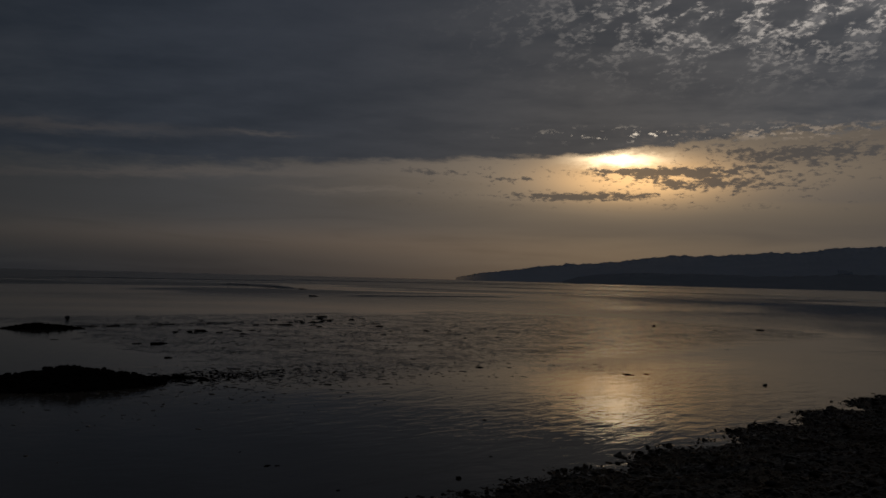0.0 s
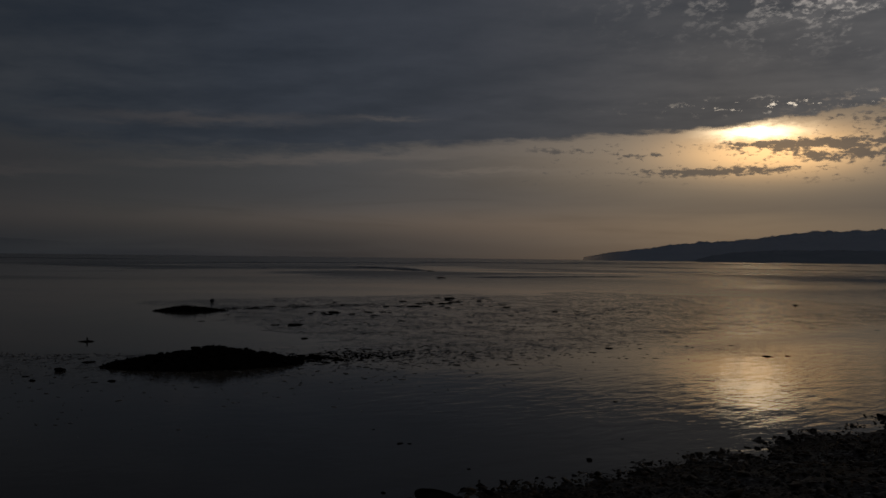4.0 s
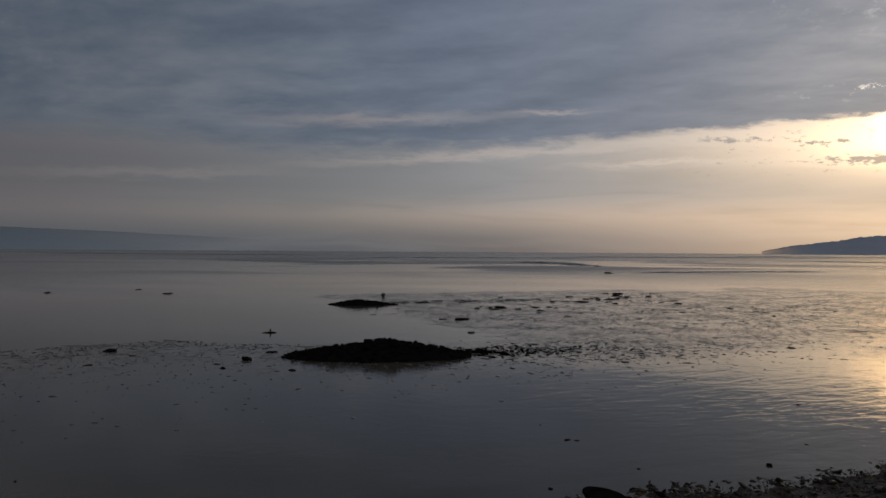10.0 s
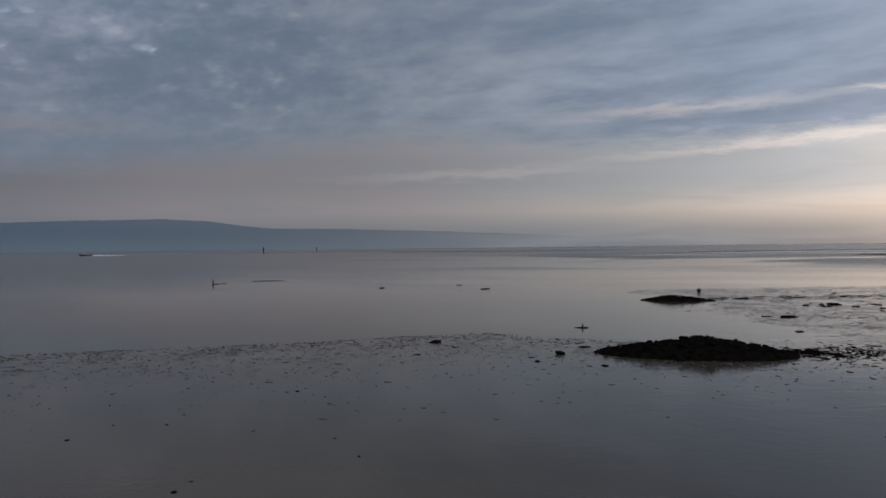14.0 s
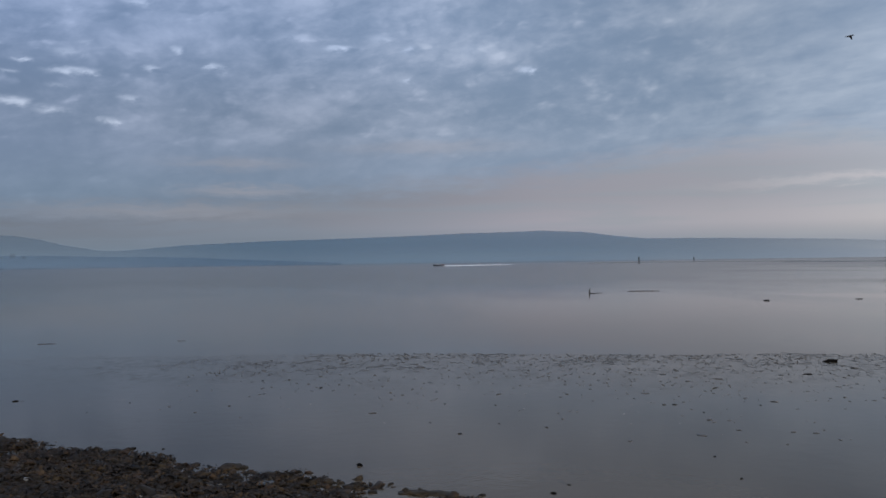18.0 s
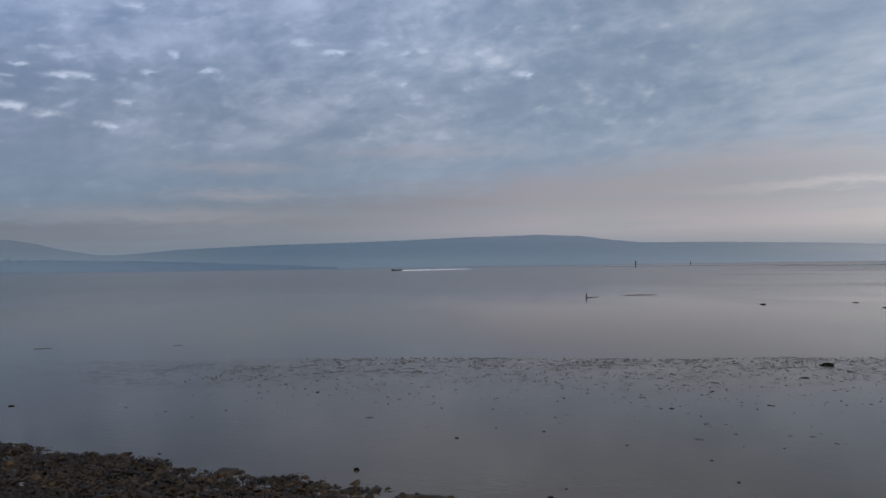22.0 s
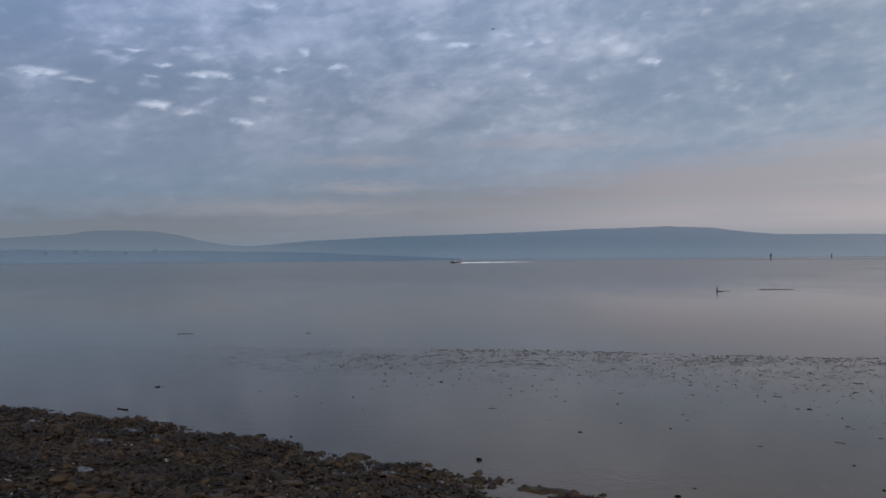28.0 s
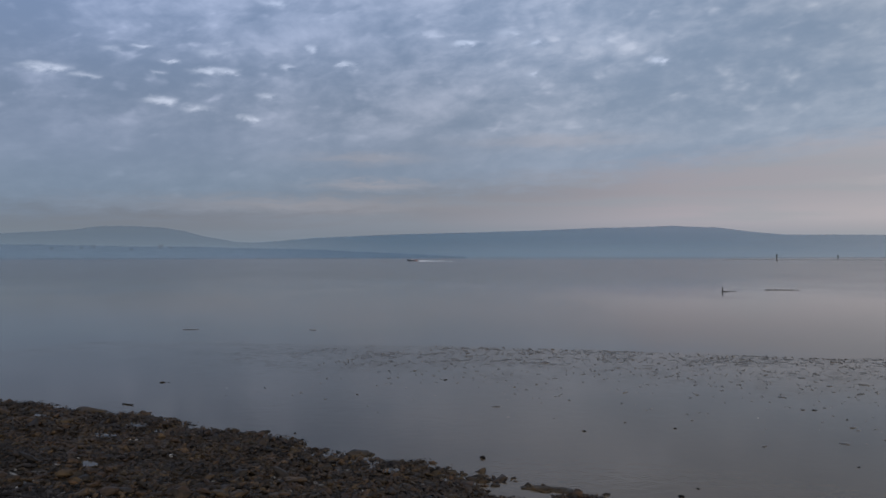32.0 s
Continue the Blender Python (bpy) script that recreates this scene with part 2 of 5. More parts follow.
    for a0, e0, ra, re, thick in ((-14.6, 7.5, 5.2, 0.30, 0.22), (-9.6, 5.85, 4.8, 0.28, 0.24), (-17.8, 6.7, 4.4, 0.40, 0.15), (-4.6, 7.0, 1.6, 0.16, 0.20), (1.3, 7.4, 3.0, 0.22, 0.15), (-24.0, 8.5, 5.0, 0.6, 0.16)):
        bits = g.m("ADD", bits, g.m("MULTIPLY", g.blob(az, el, a0, e0, ra, re), thick))
    bits = g.m("SUBTRACT", bits, g.m("MULTIPLY", g.blob(az, el, -10.5, 8.45, 4.2, 0.5), 0.22))
    window = g.m("MULTIPLY", g.step(el, 4.6, 5.6), g.m("MULTIPLY", g.step(az, 6.0, 0.0), g.step(az, -44, -26)))
    bits = g.m("MULTIPLY", g.step(bits, 0.56, 0.68), window)
    low = g.mix(g.m("MULTIPLY", bits, 0.9), low, by_az((-30, (0.34, 0.33, 0.33)), (-12, (0.36, 0.325, 0.305)), (5, (0.34, 0.335, 0.335))))
    sky = g.mix(cover, low, deck)
    fleck = g.m("MULTIPLY", g.step(torn, 0.56, 0.62), g.blob(az, el, -14.5, 10.0, 6.0, 0.38))
    sky = g.mix(g.m("MULTIPLY", fleck, 0.95), sky, (5.0, 4.3, 3.3))

    gilt = g.m("MULTIPLY", g.step(crumbs, 0.50, 0.62), g.blob(az, el, -22.0, 9.9, 5.5, 0.5))
    sky = g.mix(g.m("MULTIPLY", gilt, 0.85), sky, (1.9, 1.5, 1.1))

    # long pale streaks lying across the deck
    wob = g.m("MULTIPLY", g.m("SUBTRACT", ragged, 0.5), 1.5)
    for a0, e0, slope, width, reach, power in ((18.0, 6.6, -0.06, 0.30, 12.0, 0.5), (25.5, 9.0, -0.03, 0.36, 7.5, 0.42), (40.0, 5.0, -0.03, 0.28, 7.0, 0.5),
                                               (12.8, 9.5, -0.02, 0.18, 2.5, 0.35), (6.0, 6.0, -0.03, 0.18, 5.0, 0.4), (81.0, 6.8, 0.0, 0.4, 4.0, 0.45), (80.6, 5.0, 0.0, 0.35, 4.0, 0.6),
                                               (86.0, 3.6, 0.0, 0.55, 9.0, 0.5), (68.0, 7.9, 0.0, 0.45, 6.0, 0.35)):
        line = g.m("SUBTRACT", g.m("ADD", el, wob), g.m("MULTIPLY_ADD", az, slope, e0 - slope * a0))
        f = g.blob(az, line, a0, 0.0, reach, width)
        sky = g.mix(g.m("MULTIPLY", f, power), sky, by_az((-10, (1.3, 1.05, 0.8)), (15, (0.78, 0.67, 0.58)), (40, (0.48, 0.425, 0.43)), (60, (0.45, 0.41, 0.435)), (90, (0.385, 0.37, 0.42))))
    # brighter towards the sun; the sheet is thinner, so brighter, overhead
    sky = g.mix(1.0, sky, g.mix(1.0, by_az((-30, 1.2), (-20, 1.06), (-5, 1.03), (12, 0.89), (25, 0.69), (40, 0.515), (48, 0.45), (63, 0.40), (77, 0.335), (95, 0.33)), (2.5, 2.5, 2.5), "MULTIPLY"), "MULTIPLY")
    sky = g.mix(1.0, sky, by_az((-30, (1.0, 1.0, 1.05)), (20, (1.0, 1.0, 1.055)), (48, (1.0, 1.0, 1.0))), "MULTIPLY")
    sky = g.mix(1.0, sky, g.step(el, 28.0, 60.0, 1.0, 1.25), "MULTIPLY")

    air = g.n.new("ShaderNodeTexSky")
    air.sky_type, air.sun_disc = "NISHITA", False
    air.sun_elevation, air.sun_rotation = radians(SUN_EL), radians(-SUN_AZ)
    clear = g.mix(1.0, g.mix(1.0, (0, 0, 0), air.outputs[0], "ADD"), (0.012, 0.012, 0.012), "MULTIPLY")
    sky = g.mix(1.0, sky, clear, "ADD")
    back = g.n.new("ShaderNodeBackground")
    g.put(back.inputs[0], sky)
    back.inputs[1].default_value = 1.0
    g.l.new(back.outputs[0], g.n.new("ShaderNodeOutputWorld").inputs[0])


build_world()

sun = new("sun", bpy.data.lights.new("sun", "SUN"))
sun.data.energy, sun.data.angle, sun.data.color = 0.015, radians(4.0), (1.0, 0.78, 0.52)
toward = Vector((-math.sin(radians(SUN_AZ)) * math.cos(radians(SUN_EL)), math.cos(radians(SUN_AZ)) * math.cos(radians(SUN_EL)), math.sin(radians(SUN_EL))))
sun.matrix_world = look(toward * 200, (0, 0, 0))


# ------------------------------------------------------------- materials
def material(name, build):
    mat = bpy.data.materials.new(name)
    mat.use_nodes = True
    g = Graph(mat.node_tree)
    shader = g.n.new("ShaderNodeBsdfPrincipled")
    g.l.new(shader.outputs[0], g.n.new("ShaderNodeOutputMaterial").inputs[0])
    build(g, shader.inputs)
    return mat


def bump(g, ins, height, strength=0.5, distance=0.02):
    node = g.n.new("ShaderNodeBump")
    node.inputs["Strength"].default_value, node.inputs["Distance"].default_value = strength, distance
    g.put(node.inputs["Height"], height)
    g.put(ins["Normal"], node.outputs[0])


def shallows(g):
    """What still water and the film over the mud share: shore coordinates, colour of the bed, roughness and ripples."""
    p = g.coords("Object")
    x, y, z = g.split(p)
    along = g.m("MULTIPLY", g.m("ADD", x, y), 0.70711)
    off = g.m("MULTIPLY", g.m("SUBTRACT", y, x), 0.70711)
    calm = g.noise(g.scaled(p, 0.028, 0.055, 1), 1.0, 4.0, 0.55, 0.6)
    wind = g.step(calm, 0.44, 0.62)
    silt = g.step(g.noise(g.scaled(p, 0.12, 0.12, 1), 1.0, 5.0, 0.6), 0.3, 0.7)
    bed = g.mix(silt, (0.033, 0.0280, 0.0215), (0.048, 0.041, 0.032))
    rough = g.m("ADD", g.m("MULTIPLY", wind, 0.02), 0.025)
    # wavelets run in along the shingle, on its sunward stretch
    patches = g.step(g.noise(g.scaled(p, 0.16, 0.16, 1), 1.0, 3.0, 0.5), 0.30, 0.60, 0.35, 1.0)
    swash = g.m("MULTIPLY", g.m("MULTIPLY", g.step(along, 4.0, 12.5), g.step(off, 20.0, 12.0)), patches)
    ripple = g.noise(g.scaled(p, 2.2, 2.2, 1), 1.7, 5.0, 0.6, 0.3)
    long_wave = g.noise(g.scaled(p, 0.5, 0.9, 1), 0.9, 2.0, 0.5)
    wavelet = g.noise(g.vec(g.m("MULTIPLY", along, 0.85), g.m("MULTIPLY", off, 1.9)), 1.0, 2.5, 0.55, 0.6)
    sleek = g.m("SUBTRACT", 1.0, g.m("MULTIPLY", g.m("MULTIPLY", g.step(along, 4.0, 12.0), g.step(off, 26.0, 19.0)), 0.75))
    h = g.m("ADD", g.m("MULTIPLY", g.m("MULTIPLY", ripple, sleek), g.m("ADD", g.m("MULTIPLY", wind, 0.0030), 0.0022)), g.m("MULTIPLY", long_wave, 0.002))
    chop = g.noise(g.vec(g.m("MULTIPLY", along, 2.1), g.m("MULTIPLY", off, 3.6)), 1.0, 3.0, 0.6, 0.8)
    h = g.m("ADD", h, g.m("MULTIPLY", g.m("MULTIPLY_ADD", chop, 0.4, wavelet), g.m("MULTIPLY", swash, 0.015)))
    return p, x, y, along, off, silt, bed, rough, h


WATER_IOR, WATER_TINT = 1.16, (1.0, 0.972, 0.92)


def water_look(g, ins):
    p, x, y, along, off, silt, bed, rough, h = shallows(g)
    g.put(ins["Base Color"], bed)
    out = g.m("POWER", g.m("ADD", g.m("POWER", x, 2.0), g.m("POWER", y, 2.0)), 0.5)
    bay = g.step(out, 40.0, 160.0)  # cat's-paws ruffle the open bay between calm lanes
    lanes = g.step(g.noise(g.scaled(p, 0.011, 0.013, 1), 1.0, 3.0, 0.45, 0.6), 0.42, 0.58)
    lanes = g.mix(g.step(out, 150.0, 450.0), lanes, g.vec(0.75, 0.75, 0.75))
    bearing = g.m("MULTIPLY", g.m("ARCTAN2", g.m("MULTIPLY", x, -1.0), y), 57.29578)
    lanes = g.mix(g.step(bearing, 30.0, 58.0), lanes, g.vec(0.35, 0.35, 0.35))
    ruffle = g.m("MULTIPLY", bay, g.m("ADD", g.m("MULTIPLY", lanes, 0.24), 0.03))
    g.put(ins["Roughness"], g.m("ADD", rough, ruffle))
    ins["IOR"].default_value = WATER_IOR
    g.put(ins["Specular Tint"], WATER_TINT)
    bump(g, ins, h, 1.0, 1.0)


def mud_look(g, ins):
    p = g.coords("Object")
    a = g.noise(p, 2.2, 6.0, 0.6)
    b = g.noise(p, 17.0, 4.0, 0.6)
    g.put(ins["Base Color"], g.mix(g.step(a, 0.35, 0.7), (0.035, 0.030, 0.024), (0.07, 0.06, 0.05)))
    g.put(ins["Roughness"], g.m("ADD", g.m("MULTIPLY", b, 0.3), 0.25))
    ins["IOR"].default_value = 1.36
    bump(g, ins, g.m("ADD", a, g.m("MULTIPLY", b, 0.4)), 0.7, 0.02)


def film_look(g, ins):
    """Wet mud under a film of water: as glossy as the water, with soft dull blotches of weed, thickest near its seaward rim."""
    p, x, y, along, off, silt, bed, rough, h = shallows(g)
    fine = g.noise(p, 10.0, 4.0, 0.6, 0.3)
    mid = g.noise(p, 3.4, 4.0, 0.6, 0.4)
    wide = g.noise(p, 0.55, 3.0, 0.55)
    rim = g.m("MULTIPLY", g.ramp(g.m("DIVIDE", g.m("ADD", along, 28.0), 46.0, clamp=True),
                                 [((q + 28.0) / 46.0, e / 40.0) for q, e in zip(EDGE_S, EDGE_W)]), 40.0)
    back = g.m("SUBTRACT", rim, off)
    thick = g.m("MULTIPLY", g.m("MAXIMUM", g.m("MULTIPLY", g.step(back, 12.0, 2.0), g.step(along, 13.0, 8.0)), g.m("MULTIPLY", g.step(along, 11.0, 16.0), g.step(off, 17.0, 22.0))), g.step(along, -22.0, -12.0, 0.4, 1.0))
    weed = g.m("ADD", g.m("ADD", g.m("MULTIPLY", mid, 0.45), g.m("MULTIPLY", fine, 0.3)), g.m("MULTIPLY", wide, 0.25))
    blotch = g.m("MULTIPLY", g.step(weed, 0.43, 0.62), thick)
    bare = g.step(g.m("ADD", g.m("MULTIPLY_ADD", off, 0.7, along), g.m("MULTIPLY", wide, 3.0)), 0.0, 5.5)  # brown mud bares along the shore, bluish shallows cover its ends
    bare = g.m("MULTIPLY", bare, g.step(along, 6.0, -4.0))
    bed = g.mix(bare, bed, g.mix(silt, (0.062, 0.0485, 0.0335), (0.081, 0.0645, 0.046)))
    g.put(ins["Base Color"], g.mix(blotch, bed, (0.036, 0.030, 0.0215)))
    g.put(ins["Roughness"], g.m("ADD", g.m("MULTIPLY", blotch, 0.35), rough))
    g.put(ins["Specular IOR Level"], g.m("SUBTRACT", 0.5, g.m("MULTIPLY", blotch, 0.28)))
    g.put(ins["Specular Tint"], WATER_TINT)
    ins["IOR"].default_value = WATER_IOR
    bump(g, ins, g.m("ADD", h, g.m("MULTIPLY", g.m("MULTIPLY", fine, thick), 0.004)), 1.0, 1.0)


def shingle_look(g, ins):
    p = g.coords("Object")
    vor = g.n.new("ShaderNodeTexVoronoi")
    vor.inputs["Scale"].default_value = 19.0
    g.put(vor.inputs["Vector"], p)
    pick = g.split(vor.outputs["Color"])[0]
    grit = g.noise(p, 60.0, 3.0)
    weed = g.step(g.noise(p, 0.9, 5.0, 0.62), 0.44, 0.60)
    stones = g.ramp(pick, [(0.0, (0.010, 0.0095, 0.009)), (0.4, (0.022, 0.020, 0.019)), (0.75, (0.036, 0.032, 0.029)), (0.95, (0.05, 0.045, 0.04)), (1.0, (0.16, 0.15, 0.145))])
    wrack = g.mix(g.noise(p, 9.0, 4.0), (0.008, 0.0055, 0.003), (0.024, 0.016, 0.008))
    g.put(ins["Base Color"], g.mix(weed, stones, wrack))
    g.put(ins["Roughness"], g.m("ADD", g.m("MULTIPLY", grit, 0.4), 0.45))
    ins["Specular IOR Level"].default_value = 0.05
    h = g.m("ADD", g.m("MULTIPLY", g.m("SUBTRACT", 1.0, vor.outputs["Distance"]), 0.8), g.m("MULTIPLY", grit, 0.15))
    bump(g, ins, h, 0.9, 0.035)


def stone_look(wet, tint, gloss=0.15):
    def build(g, ins):
        p = g.coords("Object")
        rnd = g.n.new("ShaderNodeNewGeometry").outputs["Random Per Island"]
        a, b = g.noise(p, 6.0, 5.0, 0.6), g.noise(p, 45.0, 3.0)
        base = g.ramp(rnd, [(0.0, tuple(c * 0.45 for c in tint)), (0.5, tint), (0.85, tuple(c * 1.5 for c in tint)), (1.0, tuple(min(0.6, c * 2.6) for c in tint))])
        g.put(ins["Base Color"], g.mix(g.step(a, 0.35, 0.7), base, tuple(c * 0.5 for c in tint)))
        g.put(ins["Roughness"], g.m("ADD", g.m("MULTIPLY", b, 0.3), wet))
        ins["Specular IOR Level"].default_value = gloss
        bump(g, ins, g.m("ADD", a, g.m("MULTIPLY", b, 0.3)), 0.6, 0.02)
    return build


def weed_look(g, ins):
    p = g.coords("Object")
    rnd = g.n.new("ShaderNodeNewGeometry").outputs["Random Per Island"]
    a = g.noise(p, 14.0, 4.0)
    heap = g.step(g.noise(p, 1.5, 4.0, 0.6), 0.38, 0.62)
    base = g.ramp(rnd, [(0.0, (0.008, 0.006, 0.004)), (0.3, (0.017, 0.0115, 0.0065)), (0.6, (0.034, 0.0195, 0.0095)), (0.85, (0.030, 0.0205, 0.0085)), (1.0, (0.050, 0.032, 0.016))])
    base = g.mix(heap, g.mix(1.0, base, (0.62, 0.62, 0.70), "MULTIPLY"), g.mix(1.0, base, (1.25, 1.15, 1.0), "MULTIPLY"))
    g.put(ins["Base Color"], g.mix(g.step(a, 0.4, 0.75), base, (0.010, 0.0075, 0.0045)))
    g.put(ins["Roughness"], g.m("ADD", g.m("MULTIPLY", a, 0.3), 0.42))
    ins["Specular IOR Level"].default_value = 0.13
    bump(g, ins, a, 0.6, 0.01)


def hill_look(col_a, col_b, size):
    def build(g, ins):
        p = g.coords("Object")
        a, b = g.noise(p, size, 5.0, 0.6), g.noise(p, size * 7, 4.0, 0.65)
        g.put(ins["Base Color"], g.mix(g.step(g.m("ADD", g.m("MULTIPLY", a, 0.6), g.m("MULTIPLY", b, 0.4)), 0.35, 0.65), col_a, col_b))
        ins["Roughness"].default_value = 1.0
        ins["Specular IOR Level"].default_value = 0.0
    return build


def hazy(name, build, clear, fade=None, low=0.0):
    """Haze put into the material of a far hill or house: the sky behind shows through it, the more the further it
    reaches to the right (fade: two bearings).
    """
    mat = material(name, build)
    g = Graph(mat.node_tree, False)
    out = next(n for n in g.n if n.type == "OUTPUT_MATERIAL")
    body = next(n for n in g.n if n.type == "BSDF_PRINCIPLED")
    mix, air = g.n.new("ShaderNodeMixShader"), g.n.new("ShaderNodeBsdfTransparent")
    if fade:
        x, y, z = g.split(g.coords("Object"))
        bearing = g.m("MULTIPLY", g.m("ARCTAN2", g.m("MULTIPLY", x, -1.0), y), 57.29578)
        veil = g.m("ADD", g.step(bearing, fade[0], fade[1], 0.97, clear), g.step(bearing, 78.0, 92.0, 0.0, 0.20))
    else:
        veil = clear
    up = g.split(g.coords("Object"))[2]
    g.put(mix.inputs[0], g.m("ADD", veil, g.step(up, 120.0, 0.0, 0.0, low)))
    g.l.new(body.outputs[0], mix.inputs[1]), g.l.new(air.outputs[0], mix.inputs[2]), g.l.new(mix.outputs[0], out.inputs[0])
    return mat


def plain_look(col, rough, metal=0.0):
    def build(g, ins):
        p = g.coords("Object")
        a = g.noise(p, 5.0, 5.0, 0.6)
        g.put(ins["Base Color"], g.mix(g.step(a, 0.3, 0.75), col, tuple(c * 0.7 for c in col)))
        g.put(ins["Roughness"], g.m("ADD", g.m("MULTIPLY", a, 0.2), rough))
        ins["Metallic"].default_value = metal
        bump(g, ins, a, 0.2, 0.01)
    return build


EDGE_S = (-27, -22, -16.5, -13.7, -11.4, -8.3, -4.5, -2.2, 0.6, 3.4, 5, 9, 16)  # the seaward rim of the near mud flat
EDGE_W = (19.2, 21.0, 23.3, 24.3, 25.1, 25.7, 26.6, 27.0, 28.3, 28.9, 27.0, 25.0, 25.0)

M_WATER = material("water_surface", water_look)
M_MUD = material("wet_mud", mud_look)
M_FILM = material("wet_mud_film", film_look)
M_SHINGLE = material("shingle", shingle_look)
M_STONE = material("beach_pebble", stone_look(0.65, (0.0165, 0.0148, 0.0142), 0.04))
M_DARK = material("dark_wet_rock", stone_look(0.8, (0.0065, 0.0055, 0.0048), 0.0))
M_PALE = material("pale_shell", stone_look(0.45, (0.22, 0.21, 0.195)))
M_WEED = material("bladder_wrack", weed_look)
# the haze's blue is put into the hills' base colours too
M_HILL = hazy("haze_tinted_hill", hill_look((0.068, 0.148, 0.225), (0.080, 0.162, 0.24), 0.004), 0.58, (20, 62), 0.16)
# far shore, walls and roofs carry haze as bluish colour and see-through
M_HILL_NEAR = hazy("haze_tinted_far_shore", hill_look((0.07, 0.14, 0.23), (0.085, 0.155, 0.245), 0.004), 0.78, None, 0.0)
M_PALE_WALL = hazy("haze_tinted_white_wall", hill_look((0.30, 0.33, 0.37), (0.36, 0.38, 0.42), 0.5), 0.86)
M_PALE_ROOF = hazy("haze_tinted_roof", hill_look((0.10, 0.13, 0.16), (0.13, 0.155, 0.185), 0.5), 0.85)
# pale blue here is haze over the woods, put into their colour
M_HEAD = hazy("haze_tinted_headland_woods", hill_look((0.19, 0.24, 0.30), (0.215, 0.265, 0.325), 0.012), 0.17, (1.5, -4.5))
# foreland is opaque: its haze lies only in this grey-blue base colour
M_FORE = material("haze_tinted_foreland_woods", hill_look((0.155, 0.172, 0.19), (0.18, 0.196, 0.214), 0.02))
M_WOOD = material("weathered_wood", plain_look((0.022, 0.018, 0.014), 0.7))
M_IRON = material("rusty_iron", plain_look((0.05, 0.04, 0.036), 0.6, 0.2))
M_HULL = material("dark_hull_paint", plain_look((0.03, 0.035, 0.05), 0.35))
M_RED = material("red_paint", plain_look((0.42, 0.06, 0.04), 0.4))
M_WHITE = material("white_paint", plain_look((0.75, 0.74, 0.72), 0.45))
M_FOAM = material("foam", plain_look((0.74, 0.73, 0.73), 0.8))
M_FEATHER = material("dark_feathers", plain_look((0.05, 0.05, 0.055), 0.7))
M_GLASS = material("dark_glass", plain_look((0.02, 0.025, 0.03), 0.08))
M_RUBBER = material("black_rubber", plain_look((0.02, 0.02, 0.02), 0.5))


# ------------------------------------------------------------- mesh helpers
def mesh_from(name, verts, faces, mat, smooth=True):
    me = bpy.data.meshes.new(name)
    me.from_pydata(np.asarray(verts, dtype=float).tolist(), [], [list(map(int, f)) for f in faces])
    me.materials.append(mat)
    if smooth:
        me.polygons.foreach_set("use_smooth", [True] * len(me.polygons))
    me.update()
    return me


def part(name, bm, mat, parent, label="", smooth=True):
    me = bpy.data.meshes.new(name)
    bm.to_mesh(me)
    bm.free()
    me.materials.append(mat)
    if smooth:
        me.polygons.foreach_set("use_smooth", [True] * len(me.polygons))
    ob = new(name, me)
    ob.parent = parent
    if label:
        ob["label"] = label
    return ob


def thing(name, place, label, category, group="", turn=0.0):
    ob = new(name)
    ob.matrix_world = pose(*place, 0, 0, turn)
    return tagged(ob, label, category, group)


def ico(level):
    bm = bmesh.new()
    bmesh.ops.create_icosphere(bm, subdivisions=level, radius=1.0)
    v = np.array([p.co[:] for p in bm.verts])
    f = np.array([[q.index for q in p.verts] for p in bm.faces])
    bm.free()
    return v, f


ICO1, ICO2, ICO3 = ico(1), ico(2), ico(3)


def lump(rng, level, sx, sy, sz, rough=0.25):
    """The points of one worn stone, flattened underneath."""
    v, f = (ICO1, ICO2, ICO3)[level - 1]
    out = v.copy()
    for k, amp in ((1.3, rough), (2.9, rough * 0.5), (6.1, rough * 0.22)):
        d = rng.normal(size=(3, 3)) * k
        ph = rng.uniform(0, 6.28, 3)
        out = out * (1 + amp * np.sin(v @ d + ph).mean(axis=1, keepdims=True) * 1.7)
    cut = -0.45
    out[:, 2] = np.where(out[:, 2] < cut, cut + (out[:, 2] - cut) * 0.2, out[:, 2])
    a = rng.uniform(0, 6.28)
    out = out * (sx, sy, sz)
    c, s = math.cos(a), math.sin(a)
    return out @ np.array([[c, s, 0], [-s, c, 0], [0, 0, 1]]), f


def fbm(x, y, scale, octaves=4, seed=0):
    """Quick smooth value noise on arrays, about -1 to 1."""
    rng = np.random.default_rng(seed)
    table = rng.uniform(-1, 1, (64, 64))
    total, amp, norm = 0.0, 1.0, 0.0
    for _ in range(octaves):
        u, v = x * scale + 13.7, y * scale + 5.3
        i, j = np.floor(u).astype(int), np.floor(v).astype(int)
        fu, fv = u - i, v - j
        fu, fv = fu * fu * (3 - 2 * fu), fv * fv * (3 - 2 * fv)
        i0, i1, j0, j1 = i % 64, (i + 1) % 64, j % 64, (j + 1) % 64
        total = total + amp * ((table[i0, j0] * (1 - fu) + table[i1, j0] * fu) * (1 - fv) + (table[i0, j1] * (1 - fu) + table[i1, j1] * fu) * fv)
        norm, amp, scale = norm + amp, amp * 0.5, scale * 2.03
    return total / norm


def smooth01(v, lo, hi):
    t = np.clip((np.asarray(v, dtype=float) - lo) / (hi - lo), 0, 1)
    return t * t * (3 - 2 * t)


ROOT2 = math.sqrt(0.5)


def shore_xy(s, w):
    """s: metres along the shore, w: metres seaward of the camera."""
    return (s - w) * ROOT2, (s + w) * ROOT2


